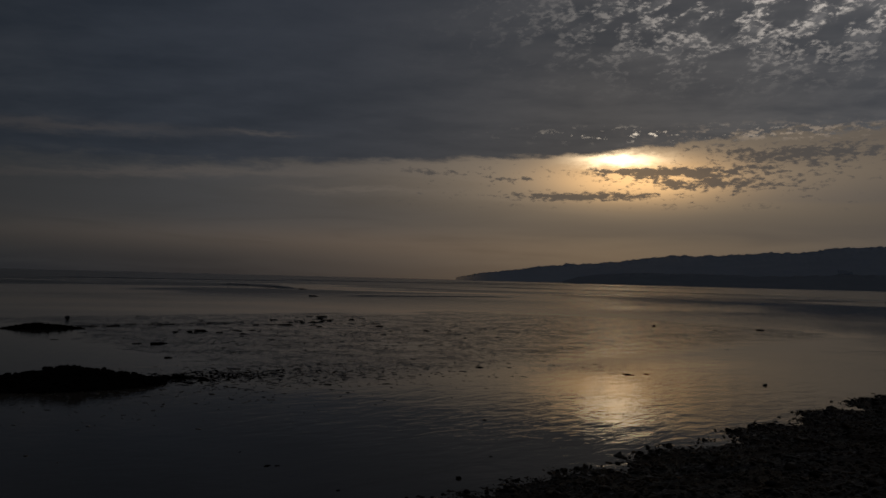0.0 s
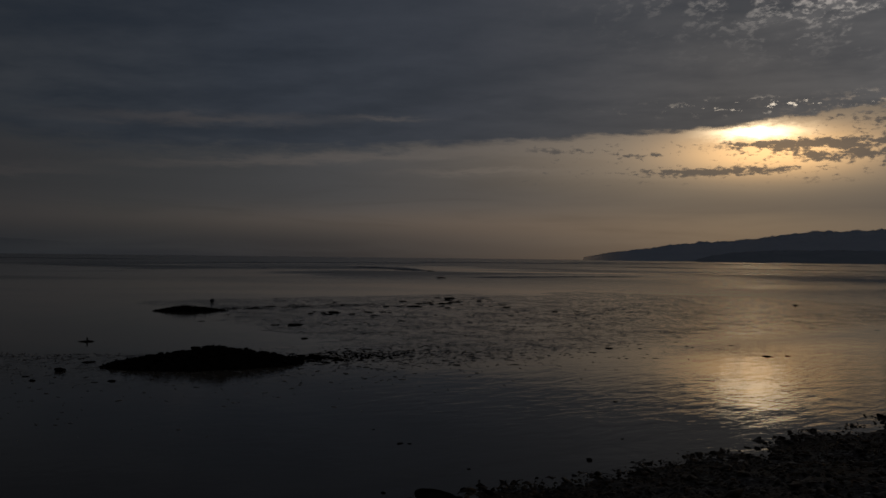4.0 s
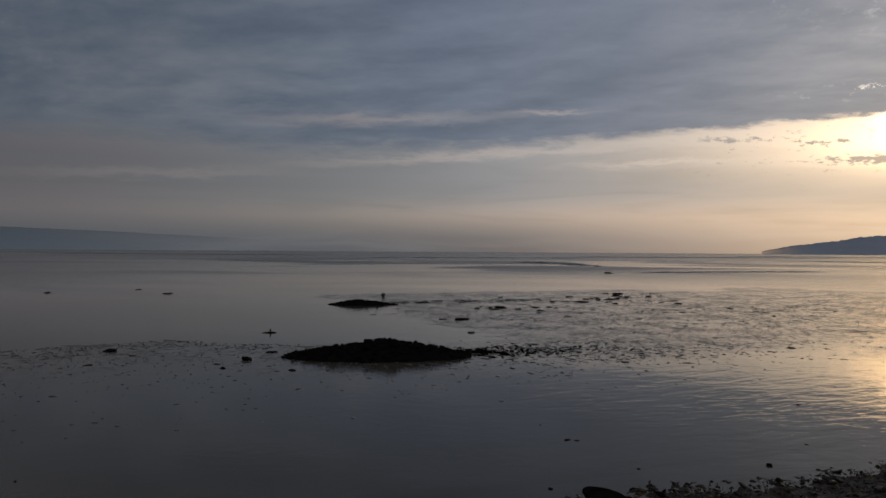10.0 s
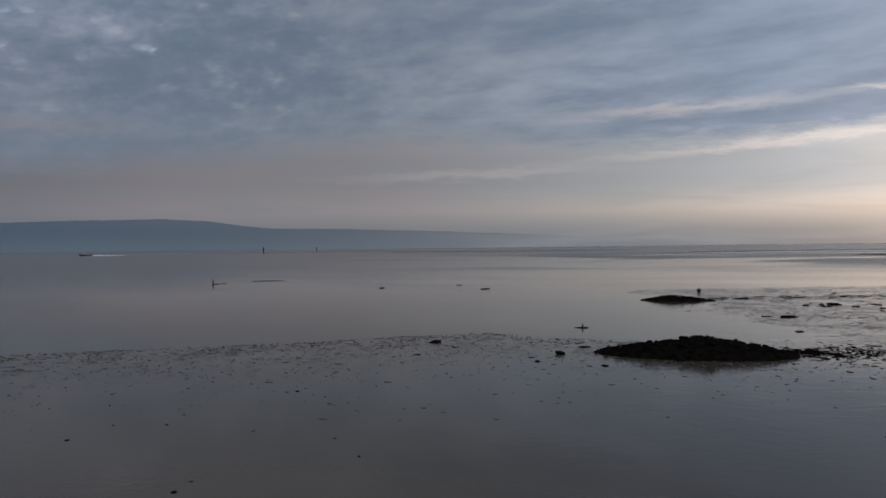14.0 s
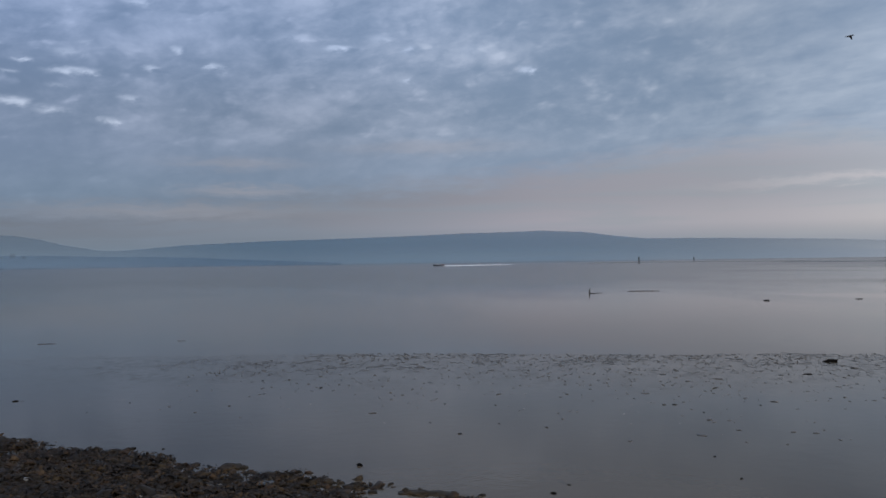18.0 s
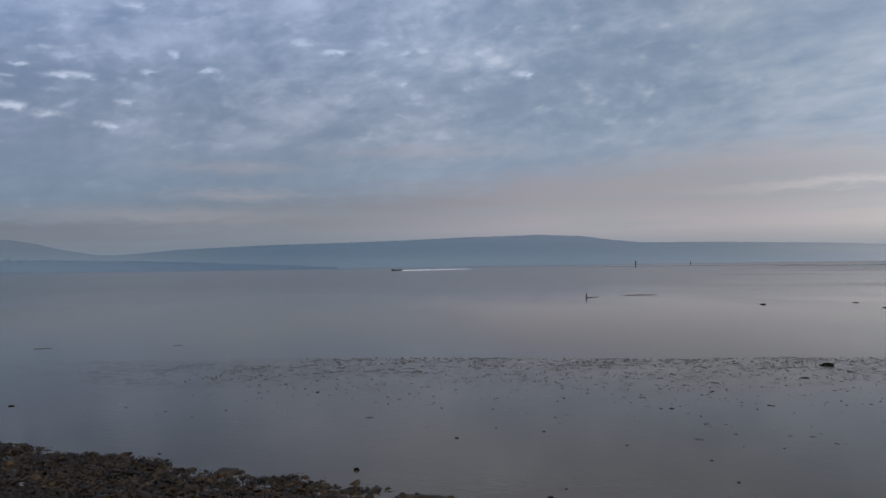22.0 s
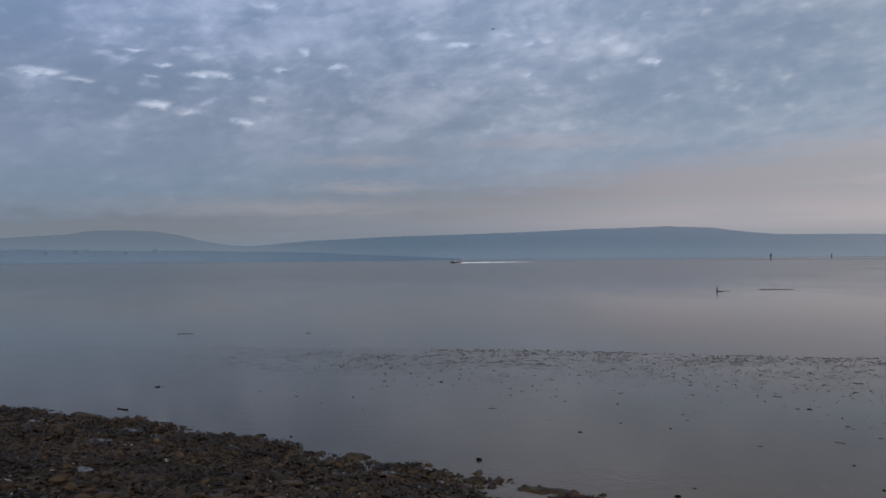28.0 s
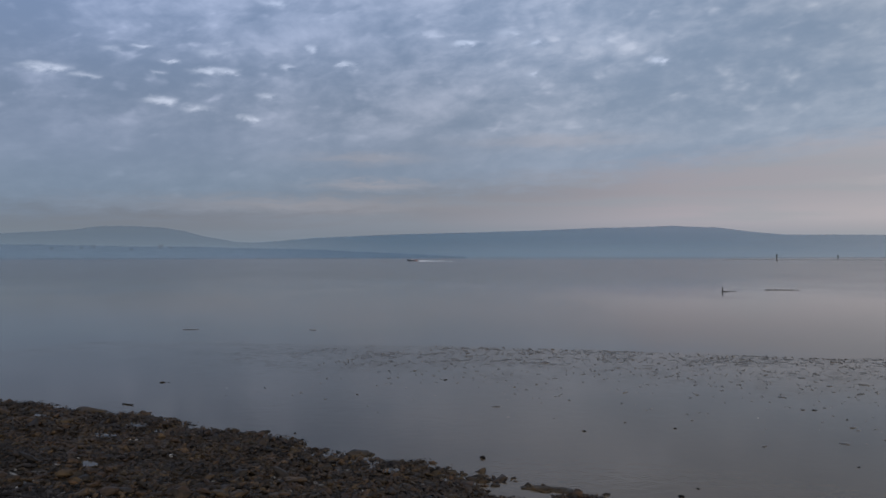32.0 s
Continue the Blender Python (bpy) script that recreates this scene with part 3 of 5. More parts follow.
def waterline(s):
    """How far seaward the water's edge lies."""
    base = np.interp(s, [-60, -17, -14.5, -13, -11.5, -10.2, -8.8, -7.8, -6.7, -5.7, -4.8, -4, -3.2, 1, 5.4, 8.1, 11.5, 18.7, 26.5, 80],
                     [10.9, 10.1, 10.3, 10.4, 10.3, 10.3, 10.15, 10.15, 10.0, 9.9, 9.9, 9.95, 9.6, 8.5, 8.4, 8.1, 7.8, 7.75, 7.8, 9.4])
    return base + 0.10 * np.sin(np.asarray(s) * 1.9 + 0.5) + 0.09 * np.sin(np.asarray(s) * 4.7) + 0.07 * np.sin(np.asarray(s) * 11.3)


def grid_mesh(name, xs, ys, height, place, mat):
    a, b = np.meshgrid(xs, ys, indexing="ij")
    z = height(a, b)
    px, py = place(a, b)
    v = np.stack([px, py, z], -1).reshape(-1, 3)
    n, m = len(xs), len(ys)
    k = (np.arange(n - 1)[:, None] * m + np.arange(m - 1)[None, :]).ravel()
    return mesh_from(name, v, np.stack([k, k + m, k + m + 1, k + 1], -1), mat)


# ------------------------------------------------------------- ground and water
def beach_height(s, w):
    k = waterline(s) - w
    up = np.interp(k, [0, 0.8, 9.5, 60], [0, 0.045, 1.44, 2.5])
    z = np.where(k > 0, up, 0.07 * k)
    near = smooth01(k, -1.5, 1.0)
    return z + near * (0.05 * fbm(s, w, 1.1, 4, 3) + 0.045 * (0.45 - np.abs(fbm(s, w, 1.7, 2, 5)) * 1.6) * smooth01(k, 0.1, 1.2) + 0.018 * fbm(s, w, 5.0, 2, 4)) - 0.01


def build_ground():
    ss = np.concatenate([np.linspace(-200, -26, 40), np.arange(-25.5, 34, 0.14), np.linspace(34.5, 260, 50)])
    ww = np.concatenate([np.linspace(-150, -1, 40), np.arange(-0.5, 11.5, 0.14), np.linspace(11.8, 20, 6)])
    tagged(new("ground", grid_mesh("ground", ss, ww, beach_height, shore_xy, M_SHINGLE)),
           "dark shingle beach strewn with brown seaweed sloping into still water", "beach", kind="structure")
    rings = np.concatenate([[0.5], np.geomspace(4, 4850, 40)])
    turn = np.linspace(0, 2 * math.pi, 97)
    me = grid_mesh("water", rings, turn, lambda r, a: r * 0.0, lambda r, a: (r * np.cos(a), r * np.sin(a)), M_WATER)
    tagged(new("water", me), "still shallow sea water mirroring the evening sky", "water", kind="structure")


def mud_bank(name, s0, s1, w0, w1, cell, height, label):
    """A low bank of which only the highest specks come out of the water."""
    me = grid_mesh(name, np.arange(s0, s1, cell[0]), np.arange(w0, w1, cell[1]), height, shore_xy, M_FILM)
    return tagged(new(name, me), label, "mud flat", kind="structure")


def speckle(s, w, scale, seed):
    return 0.6 * fbm(s * 0.55, w, scale, 4, seed) + 0.4 * fbm(s, w, scale * 3.1, 2, seed + 1)


def flat_edge(s):
    """The seaward edge of the near mud flat."""
    return np.interp(s, EDGE_S, EDGE_W)


def flat_near(s, w):
    """Wet mud a few millimetres out of the water, with shallow pools and a ragged rim."""
    far = flat_edge(s)
    ragged = far + 0.7 * fbm(s, w, 0.5, 3, 9) + 0.35 * fbm(s, w, 2.5, 2, 10) - w
    inside = smooth01(ragged, -0.25, 0.7) * smooth01(w, 8.6, 9.6) * smooth01(s, -28, -23) * smooth01(s, 21, 14)
    n = speckle(s, w, 2.2, 21)
    return (inside - 0.42) * 0.006 + n * 0.0007 * inside - 0.02 * (1 - smooth01(inside, 0.0, 0.2))


def flat_weedy(s, w):
    inside = smooth01(s, 10, 20) * smooth01(s, 68, 52) * smooth01(w, 13.5, 24.0) * smooth01(w, 60, 47)
    inside = inside * smooth01(fbm(s, w, 0.09, 2, 31), -0.8, 0.1)
    n = speckle(s, w, 1.7, 35) + 0.3 * fbm(s, w, 0.3, 3, 37)
    return (inside - 0.38) * 0.012 + np.clip(n, -0.5, 0.6) * 0.011 * inside - 0.03 * (1 - smooth01(inside, 0.0, 0.15))


build_ground()
mud_bank("mudflat_near", -28.0, 19.0, 8.6, 30.4, (0.09, 0.12), flat_near, "speckled wet mud flat just breaking the water")
mud_bank("mudflat_weedy", 12, 66, 16, 62, (0.12, 0.19), flat_weedy, "weedy mud flat with low dark tufts in the shallows")


def spit(name, x0, y0, x1, y1, width, top, seed, label):
    """A thin low bank far out between two points."""
    d = Vector((x1 - x0, y1 - y0, 0))
    length = d.length
    d.normalize()

    def place(a, b):
        bow = np.sin(a / length * math.pi) * width * 0.8
        return x0 + d.x * a - d.y * (b + bow), y0 + d.y * a + d.x * (b + bow)

    def height(a, b):
        ends = smooth01(a, 0, length * 0.12) * smooth01(a, length, length * 0.75)
        half = width * (0.55 + 0.35 * fbm(a / length * 9, b * 0, 1.0, 3, seed))
        return top * (1.0 - (b / half) ** 2) * (0.25 + 0.75 * ends) + top * 0.35 * fbm(a / length * 25, b / width, 1.0, 3, seed + 1) - top * 0.35

    me = grid_mesh(name, np.linspace(0, length, 90), np.linspace(-width, width, 13), height, place, M_MUD)
    return tagged(new(name, me), label, "mud bank", "banks far out on the flat")


spit("mud_spit", -62, 229, -29, 177, 3.2, 0.55, 51, "low dark mud spit far out on the flat")
spit("mud_spit", -16, 124, 16, 150, 2.0, 0.22, 53, "thin dark bank of mud far out")
spit("mud_spit", -63.2, 41.3, -63.7, 43.0, 0.12, 0.05, 55, "thin dark line of weed beside a leaning stake")
spit("mud_spit", -36.03, -2.03, -35.81, -1.25, 0.12, 0.03, 57, "thin dark line of weed out in the shallows")
spit("mud_spit", -34.51, 3.10, -34.36, 3.43, 0.08, 0.025, 58, "thin dark line of weed out in the shallows")
spit("mud_spit", -65.5, 46.6, -63.9, 49.7, 0.22, 0.08, 56, "thin dark line of weed out in the shallows")
for k, (a, b, r0, r1, wd, tp) in enumerate(((27, 8, 330, 420, 7, 0.5), (12, -8, 500, 560, 12, 0.6), (46, 26, 600, 520, 14, 0.55), (2, -22, 760, 640, 16, 0.8),
                                            (-2, -26, 330, 300, 5, 0.35), (58, 40, 900, 760, 18, 0.6))):
    x0, y0 = -r0 * math.sin(radians(a)), r0 * math.cos(radians(a))
    x1, y1 = -r1 * math.sin(radians(b)), r1 * math.cos(radians(b))
    spit("mud_spit", x0, y0, x1, y1, wd, tp, 60 + k, "long flat mud bank near the horizon")


# ------------------------------------------------------------- far land
def ridge(name, profile, dist, depth, mat, rough, seed, steps, label, category, crest_only=1):
    """A hill range: profile gives its skyline as bearing and height in degrees."""
    profile = sorted(profile)
    az = np.linspace(profile[0][0], profile[-1][0], steps)
    top = np.interp(az, [p[0] for p in profile], [p[1] for p in profile])
    arc = np.radians(az) * dist
    crest = np.tan(np.radians(top)) * dist + EYE
    rows = np.concatenate([np.linspace(0, 1, 34), [1.08, 1.2, 1.4]])
    form = np.interp(rows, [0.0, 0.04, 0.12, 0.25, 0.4, 0.55, 0.7, 0.85, 1.0, 1.15, 1.4], [-0.01, 0.06, 0.2, 0.4, 0.6, 0.77, 0.9, 0.98, 1.0, 0.8, -0.02])
    a, k = np.meshgrid(np.arange(steps), np.arange(len(rows)), indexing="ij")
    r = dist + depth * (rows[k] - 1.0)
    bumps = rough * (0.5 * fbm(arc[a], rows[k] * depth, 1 / 160.0, 4, seed) + 0.9 * np.abs(fbm(arc[a], rows[k] * depth * 0.5, 1 / 28.0, 3, seed + 1)))
    z = np.maximum(crest[a], 0.5) * form[k] * r / dist + bumps * np.clip(form[k] * (2 if crest_only == 1 else 1), 0, 1) ** crest_only * np.clip(crest[a] / 30, 0, 1)
    ang = np.radians(az)[a]
    v = np.stack([-r * np.sin(ang), r * np.cos(ang), z], -1).reshape(-1, 3)
    m = len(rows)
    q = (np.arange(steps - 1)[:, None] * m + np.arange(m - 1)[None, :]).ravel()
    ob = new(name, mesh_from(name, v, np.stack([q, q + m, q + m + 1, q + 1], -1), mat))
    return tagged(ob, label, category, kind="structure")


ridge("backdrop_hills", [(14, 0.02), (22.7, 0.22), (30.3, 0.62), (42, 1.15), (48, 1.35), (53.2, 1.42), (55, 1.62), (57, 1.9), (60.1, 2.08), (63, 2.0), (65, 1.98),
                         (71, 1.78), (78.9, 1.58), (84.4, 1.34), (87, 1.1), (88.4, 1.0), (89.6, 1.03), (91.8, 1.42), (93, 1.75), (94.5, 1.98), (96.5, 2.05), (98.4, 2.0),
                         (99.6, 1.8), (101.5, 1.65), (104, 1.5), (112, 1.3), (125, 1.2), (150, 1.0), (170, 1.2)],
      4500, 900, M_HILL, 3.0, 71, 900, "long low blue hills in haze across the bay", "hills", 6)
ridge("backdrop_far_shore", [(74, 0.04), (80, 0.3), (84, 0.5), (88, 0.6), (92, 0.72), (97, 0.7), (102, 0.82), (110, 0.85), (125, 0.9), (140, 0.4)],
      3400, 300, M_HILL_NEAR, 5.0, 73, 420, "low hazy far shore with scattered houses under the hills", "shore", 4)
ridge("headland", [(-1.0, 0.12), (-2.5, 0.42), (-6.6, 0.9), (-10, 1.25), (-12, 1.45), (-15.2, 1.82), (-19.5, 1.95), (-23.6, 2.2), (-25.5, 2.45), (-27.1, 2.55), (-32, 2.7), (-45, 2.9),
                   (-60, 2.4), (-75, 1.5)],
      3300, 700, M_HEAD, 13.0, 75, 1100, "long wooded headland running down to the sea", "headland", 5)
ridge("foreland", [(-8.4, 0.05), (-9.4, 0.35), (-10.8, 0.5), (-12.5, 0.62), (-14.2, 0.58), (-17, 0.7), (-21, 0.62), (-26, 0.8), (-32, 0.9), (-45, 1.2), (-60, 1.2)],
      1900, 260, M_FORE, 9.0, 77, 900, "dark low foreland covered with woods", "foreland", 4)


def house(az, el, dist, size, label):
    """A far house: walls, gabled roof and windows."""
    a = radians(az)
    base = (-dist * math.sin(a), dist * math.cos(a), EYE + dist * math.tan(radians(el)) - size * 0.5)
    ob = thing("house", base, label, "house", "houses on the far shore", az)
    bm = bmesh.new()
    bmesh.ops.create_cube(bm, size=1, matrix=Matrix.Translation((0, 0, size * 0.1)) @ Matrix.Diagonal((size * 2, size, size * 1.4, 1)))
    part("wall", bm, M_PALE_WALL, ob, smooth=False)
    bm = bmesh.new()
    p = [bm.verts.new(q) for q in ((-1.05, -0.6, 0.8), (1.05, -0.6, 0.8), (1.05, 0.6, 0.8), (-1.05, 0.6, 0.8), (-1.05, 0, 1.35), (1.05, 0, 1.35))]
    for f in ((0, 1, 5, 4), (2, 3, 4, 5), (0, 4, 3), (1, 2, 5), (3, 2, 1, 0)):
        bm.faces.new([p[i] for i in f])
    for q in bm.verts:
        q.co *= size
    part("roof", bm, M_PALE_ROOF, ob, smooth=False)
    for i in (-1, 1):
        bm = bmesh.new()
        bmesh.ops.create_cube(bm, size=1, matrix=Matrix.Translation((i * size * 0.5, -size * 0.5, size * 0.3)) @ Matrix.Diagonal((size * 0.3, 0.2, size * 0.4, 1)))
        part("window", bm, M_PALE_ROOF, ob, smooth=False)


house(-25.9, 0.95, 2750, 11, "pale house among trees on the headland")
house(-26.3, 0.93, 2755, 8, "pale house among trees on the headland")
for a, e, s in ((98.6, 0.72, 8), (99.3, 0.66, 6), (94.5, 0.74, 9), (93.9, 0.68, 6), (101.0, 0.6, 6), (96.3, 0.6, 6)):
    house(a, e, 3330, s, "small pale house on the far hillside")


# ------------------------------------------------------------- rocks in the water
def join(lumps):
    vs, fs, at = [], [], 0
    for v, f in lumps:
        vs.append(v)
        fs.append(f + at)
        at += len(v)
    return np.concatenate(vs), np.concatenate(fs)


def outcrop(name, x, y, half, deep, high, turn, count, seed, back, label):
    """A heap of weed-covered stones on a low core."""
    rng = np.random.default_rng(seed)
    ob = thing(name, (x, y, 0), label, "rock outcrop", turn=turn)

    def dome(u, v):
        crest = np.interp(u / half, [-1.1, -0.75, -0.45, -0.15, 0.08, 0.45, 0.8, 1.1], back)
        r = np.sqrt((u / half) ** 2 + (v / deep) ** 2)
        body = np.sign(1.05 - r) * np.abs(np.clip(1.05 - r, -0.2, 1)) ** 0.44
        return high * (body * crest * 0.9 + (0.16 * fbm(u, v, 1.3, 3, seed) + 0.10 * np.abs(fbm(u, v, 3.2, 2, seed + 4))) * np.clip(1.25 - r, 0, 1))

    me = grid_mesh("core", np.linspace(-half * 1.1, half * 1.1, 130), np.linspace(-deep * 1.1, deep * 1.1, 80),
                   lambda u, v: dome(u, v) - 0.03 + 0.05 * fbm(u, v, 5.0, 3, seed + 2), lambda u, v: (u, v), M_DARK)
    core = new("core", me)
    core.parent = ob
    shapes = [mesh_from("stone", *lump(rng, 2, 1.0, rng.uniform(0.65, 1.0), rng.uniform(0.4, 0.65), 0.45), M_DARK) for _ in range(14)]
    for k in range(count):
        a, r = rng.uniform(0, 6.283), math.sqrt(rng.uniform(0, 1.2))
        u, v = math.cos(a) * r * half, math.sin(a) * r * deep
        z = float(max(dome(np.array(u), np.array(v)), -0.02))
        st = new("stone", shapes[k % len(shapes)])
        st.parent = ob
        size = float(np.clip(rng.lognormal(-3.1, 0.45), 0.02, 0.12)) * (high / 0.47)
        st.matrix_basis = Matrix.Translation((u, v, z - size * 0.25)) @ Euler((rng.uniform(-0.4, 0.4), rng.uniform(-0.4, 0.4), rng.uniform(0, 6.28))).to_matrix().to_4x4() @ Matrix.Scale(size, 4)
    return ob


outcrop("rock_outcrop", -9.85, 21.5, 2.6, 1.38, 0.50, 24.0, 280, 5, (0.45, 0.70, 0.88, 0.94, 1.05, 0.97, 0.84, 0.6), "dark weed-covered rock outcrop standing in shallow water")
outcrop("rock_islet", -20.0, 41.8, 1.9, 0.9, 0.36, 24.0, 120, 8, (0.4, 0.62, 0.85, 0.92, 0.82, 0.7, 0.5, 0.3), "low dark rock islet in shallow water")

STONE_SHAPES = []


def stone_shape(k):
    if not STONE_SHAPES:
        rng = np.random.default_rng(77)
        for _ in range(12):
            STONE_SHAPES.append(mesh_from("stone", *lump(rng, 2, 1.0, rng.uniform(0.6, 0.95), rng.uniform(0.35, 0.65), 0.32), M_DARK))
    return STONE_SHAPES[k % 12]


def stone(k, x, y, width, flat=1.0, turn=0.0, z=0.0):
    ob = new("stone", stone_shape(k))
    ob.matrix_world = Matrix.Translation((x, y, z + width * 0.08 * flat)) @ Euler((0, 0, radians(turn))).to_matrix().to_4x4() @ Matrix.Diagonal((width / 2, width / 2, width / 2 * flat, 1))
    return tagged(ob, "dark wet stone lying in the shallows", "stone", "stones in the shallows")


LONE = ((-17.5, 19.4, 0.34, 0.6), (-15.9, 16.85, 0.28, 0.35), (-12.76, 19.35, 0.48, 0.55), (-13.0, 18.3, 0.2, 0.5), (-12.4, 17.75, 0.16, 0.6), (-10.6, 18.1, 0.3, 0.35),
        (-13.05, 21.1, 0.3, 0.5), (-9.5, 29.0, 0.32, 0.4), (-11.75, 34.45, 0.95, 0.12), (-12.5, 34.3, 0.5, 0.06), (-16.4, 35.3, 0.4, 0.08), (-19.6, 5.07, 0.13, 0.6), (-20.94, -1.6, 0.12, 0.6), (-20.9, -1.45, 0.16, 0.12),
        (-11.8, 3.62, 0.11, 1.1), (-13.7, 6.9, 0.06, 1.0))
MORE = ((-13.0, 7.5, 0.06, 1.0), (-13.0, 12.5, 0.08, 0.8), (-9.3, 5.45, 0.12, 0.9), (-9.55, 5.85, 0.08, 1.0), (-8.8, 8.1, 0.06, 1.0), (-14.57, 0.6, 0.13, 0.9),
        (-14.3, 1.05, 0.08, 0.8), (-2.65, 13.07, 0.16, 0.6), (-2.5, 13.1, 0.1, 0.5), (-1.37, 11.7, 0.11, 0.6), (0.33, 12.55, 0.17, 0.8), (0.92, 14.15, 0.09, 0.9),
        (1.0, 17.8, 0.1, 0.7), (-2.3, 10.3, 0.12, 0.6), (-0.4, 11.4, 0.07, 1.2), (6.24, 27.25, 0.45, 0.35))
YET = ((9.94, 25.25, 0.16, 0.7), (22.0, 57.0, 0.5, 0.5), (15.2, 58.9, 0.3, 1.0), (1.4, 28.4, 0.26, 0.4), (-18.3, 119.5, 1.2, 0.4), (-29.5, 177.5, 2.2, 0.4),
       (-44.6, 43.6, 0.55, 0.35), (-42.4, 50.0, 0.6, 0.3), (-36.9, 46.4, 0.7, 0.2), (6.9, 27.6, 0.3, 0.2))
for k, (x, y, wd, fl) in enumerate(LONE + MORE + YET):
    stone(k, x, y, wd * (0.72 if (x, y, wd, fl) in MORE else 1.0), fl, k * 53.0)

# scattered stones of the reef and of the mud
rng = np.random.default_rng(12)
for k in range(120):
    if k < 66:  # a clump of them, with looser lines on both sides
        f = rng.beta(1.3, 1.6)
        shore = (28.0 + 10.0 * f + rng.normal(0, 1.2), 41.5 + 7.5 * f + rng.normal(0, 1.5))
    elif k < 95:
        f = rng.random()
        shore = (18.0 + 8.0 * f + rng.normal(0, 0.6), 43.9 + 2.2 * f + rng.normal(0, 0.5)) if k % 2 else (22.8 + rng.normal(0, 1.5), 38.0 + rng.normal(0, 1.8))
    else:
        shore = (max(rng.normal(27, 6.5), 18.0), rng.normal(43, 5.5))
    x, y = shore_xy(*shore)
    stone(k, x, y, float(np.clip(rng.lognormal(-1.2, 0.5), 0.14, 0.95)), rng.uniform(0.2, 0.42), rng.uniform(0, 360))
for k in range(70):
    s = rng.uniform(-15, 17)
    x, y = shore_xy(s, rng.uniform(12.0, 25) if k % 3 else rng.uniform(17, 24))
    stone(k, x, y, float(np.clip(rng.lognormal(-3.15, 0.35), 0.03, 0.10)), rng.uniform(0.4, 0.8), rng.uniform(0, 360))
for k in range(34):
    x, y = shore_xy(rng.uniform(10.5, 14), rng.normal(21.6, 0.8))
    stone(k, x, y, float(np.clip(rng.lognormal(-2.3, 0.4), 0.05, 0.25)), rng.uniform(0.12, 0.25), rng.uniform(0, 360))


# ------------------------------------------------------------- beach stones and seaweed
def on_beach(s, w):
    return float(beach_height(np.array(s), np.array(w)))


PUDDLES = ((-11.37, 8.49, 0.20), (-6.94, 8.29, 0.15), (-7.3, 8.9, 0.09), (-8.65, 6.3, 0.14), (-12.2, 9.95, 0.18), (-6.5, 9.5, 0.13), (-9.7, 9.8, 0.15), (-14.2, 9.3, 0.13))


def scatter(name, x, y, z, r, wide, tall, shapes, mat, rng, label):
    """Many small lumps in one mesh, each a turned and scaled copy of one of the shapes."""
    pick = rng.integers(0, len(shapes), len(x))
    yaw = rng.uniform(0, 6.283, len(x))
    tip = rng.normal(0, 0.25, (2, len(x)))
    vs, fs, at = [], [], 0
    for k, (v, f) in enumerate(shapes):
        m = np.nonzero(pick == k)[0]
        c, q = np.cos(yaw[m])[:, None], np.sin(yaw[m])[:, None]
        a, b, h = v[None, :, 0] * r[m, None], v[None, :, 1] * (r * wide)[m, None], v[None, :, 2] * (r * tall)[m, None]
        h = h + tip[0][m, None] * a + tip[1][m, None] * b
        vs.append(np.stack([a * c - b * q + x[m, None], a * q + b * c + y[m, None], h + z[m, None]], -1).reshape(-1, 3))
        fs.append((f[None] + (np.arange(len(m)) * len(v))[:, None, None] + at).reshape(-1, 3))
        at += len(m) * len(v)
    v, f = np.concatenate(vs), np.concatenate(fs)
    me = bpy.data.meshes.new(name)
    me.vertices.add(len(v)), me.loops.add(f.size), me.polygons.add(len(f))
    me.vertices.foreach_set("co", v.ravel())
    me.loops.foreach_set("vertex_index", f.ravel().astype(np.int32))
    me.polygons.foreach_set("loop_start", np.arange(0, f.size, 3, dtype=np.int32))
    me.polygons.foreach_set("use_smooth", np.ones(len(f), dtype=bool))
    me.materials.append(mat)
    me.update(calc_edges=True)
    tagged(new(name, me), label, name.split("_")[1], kind="stuff")


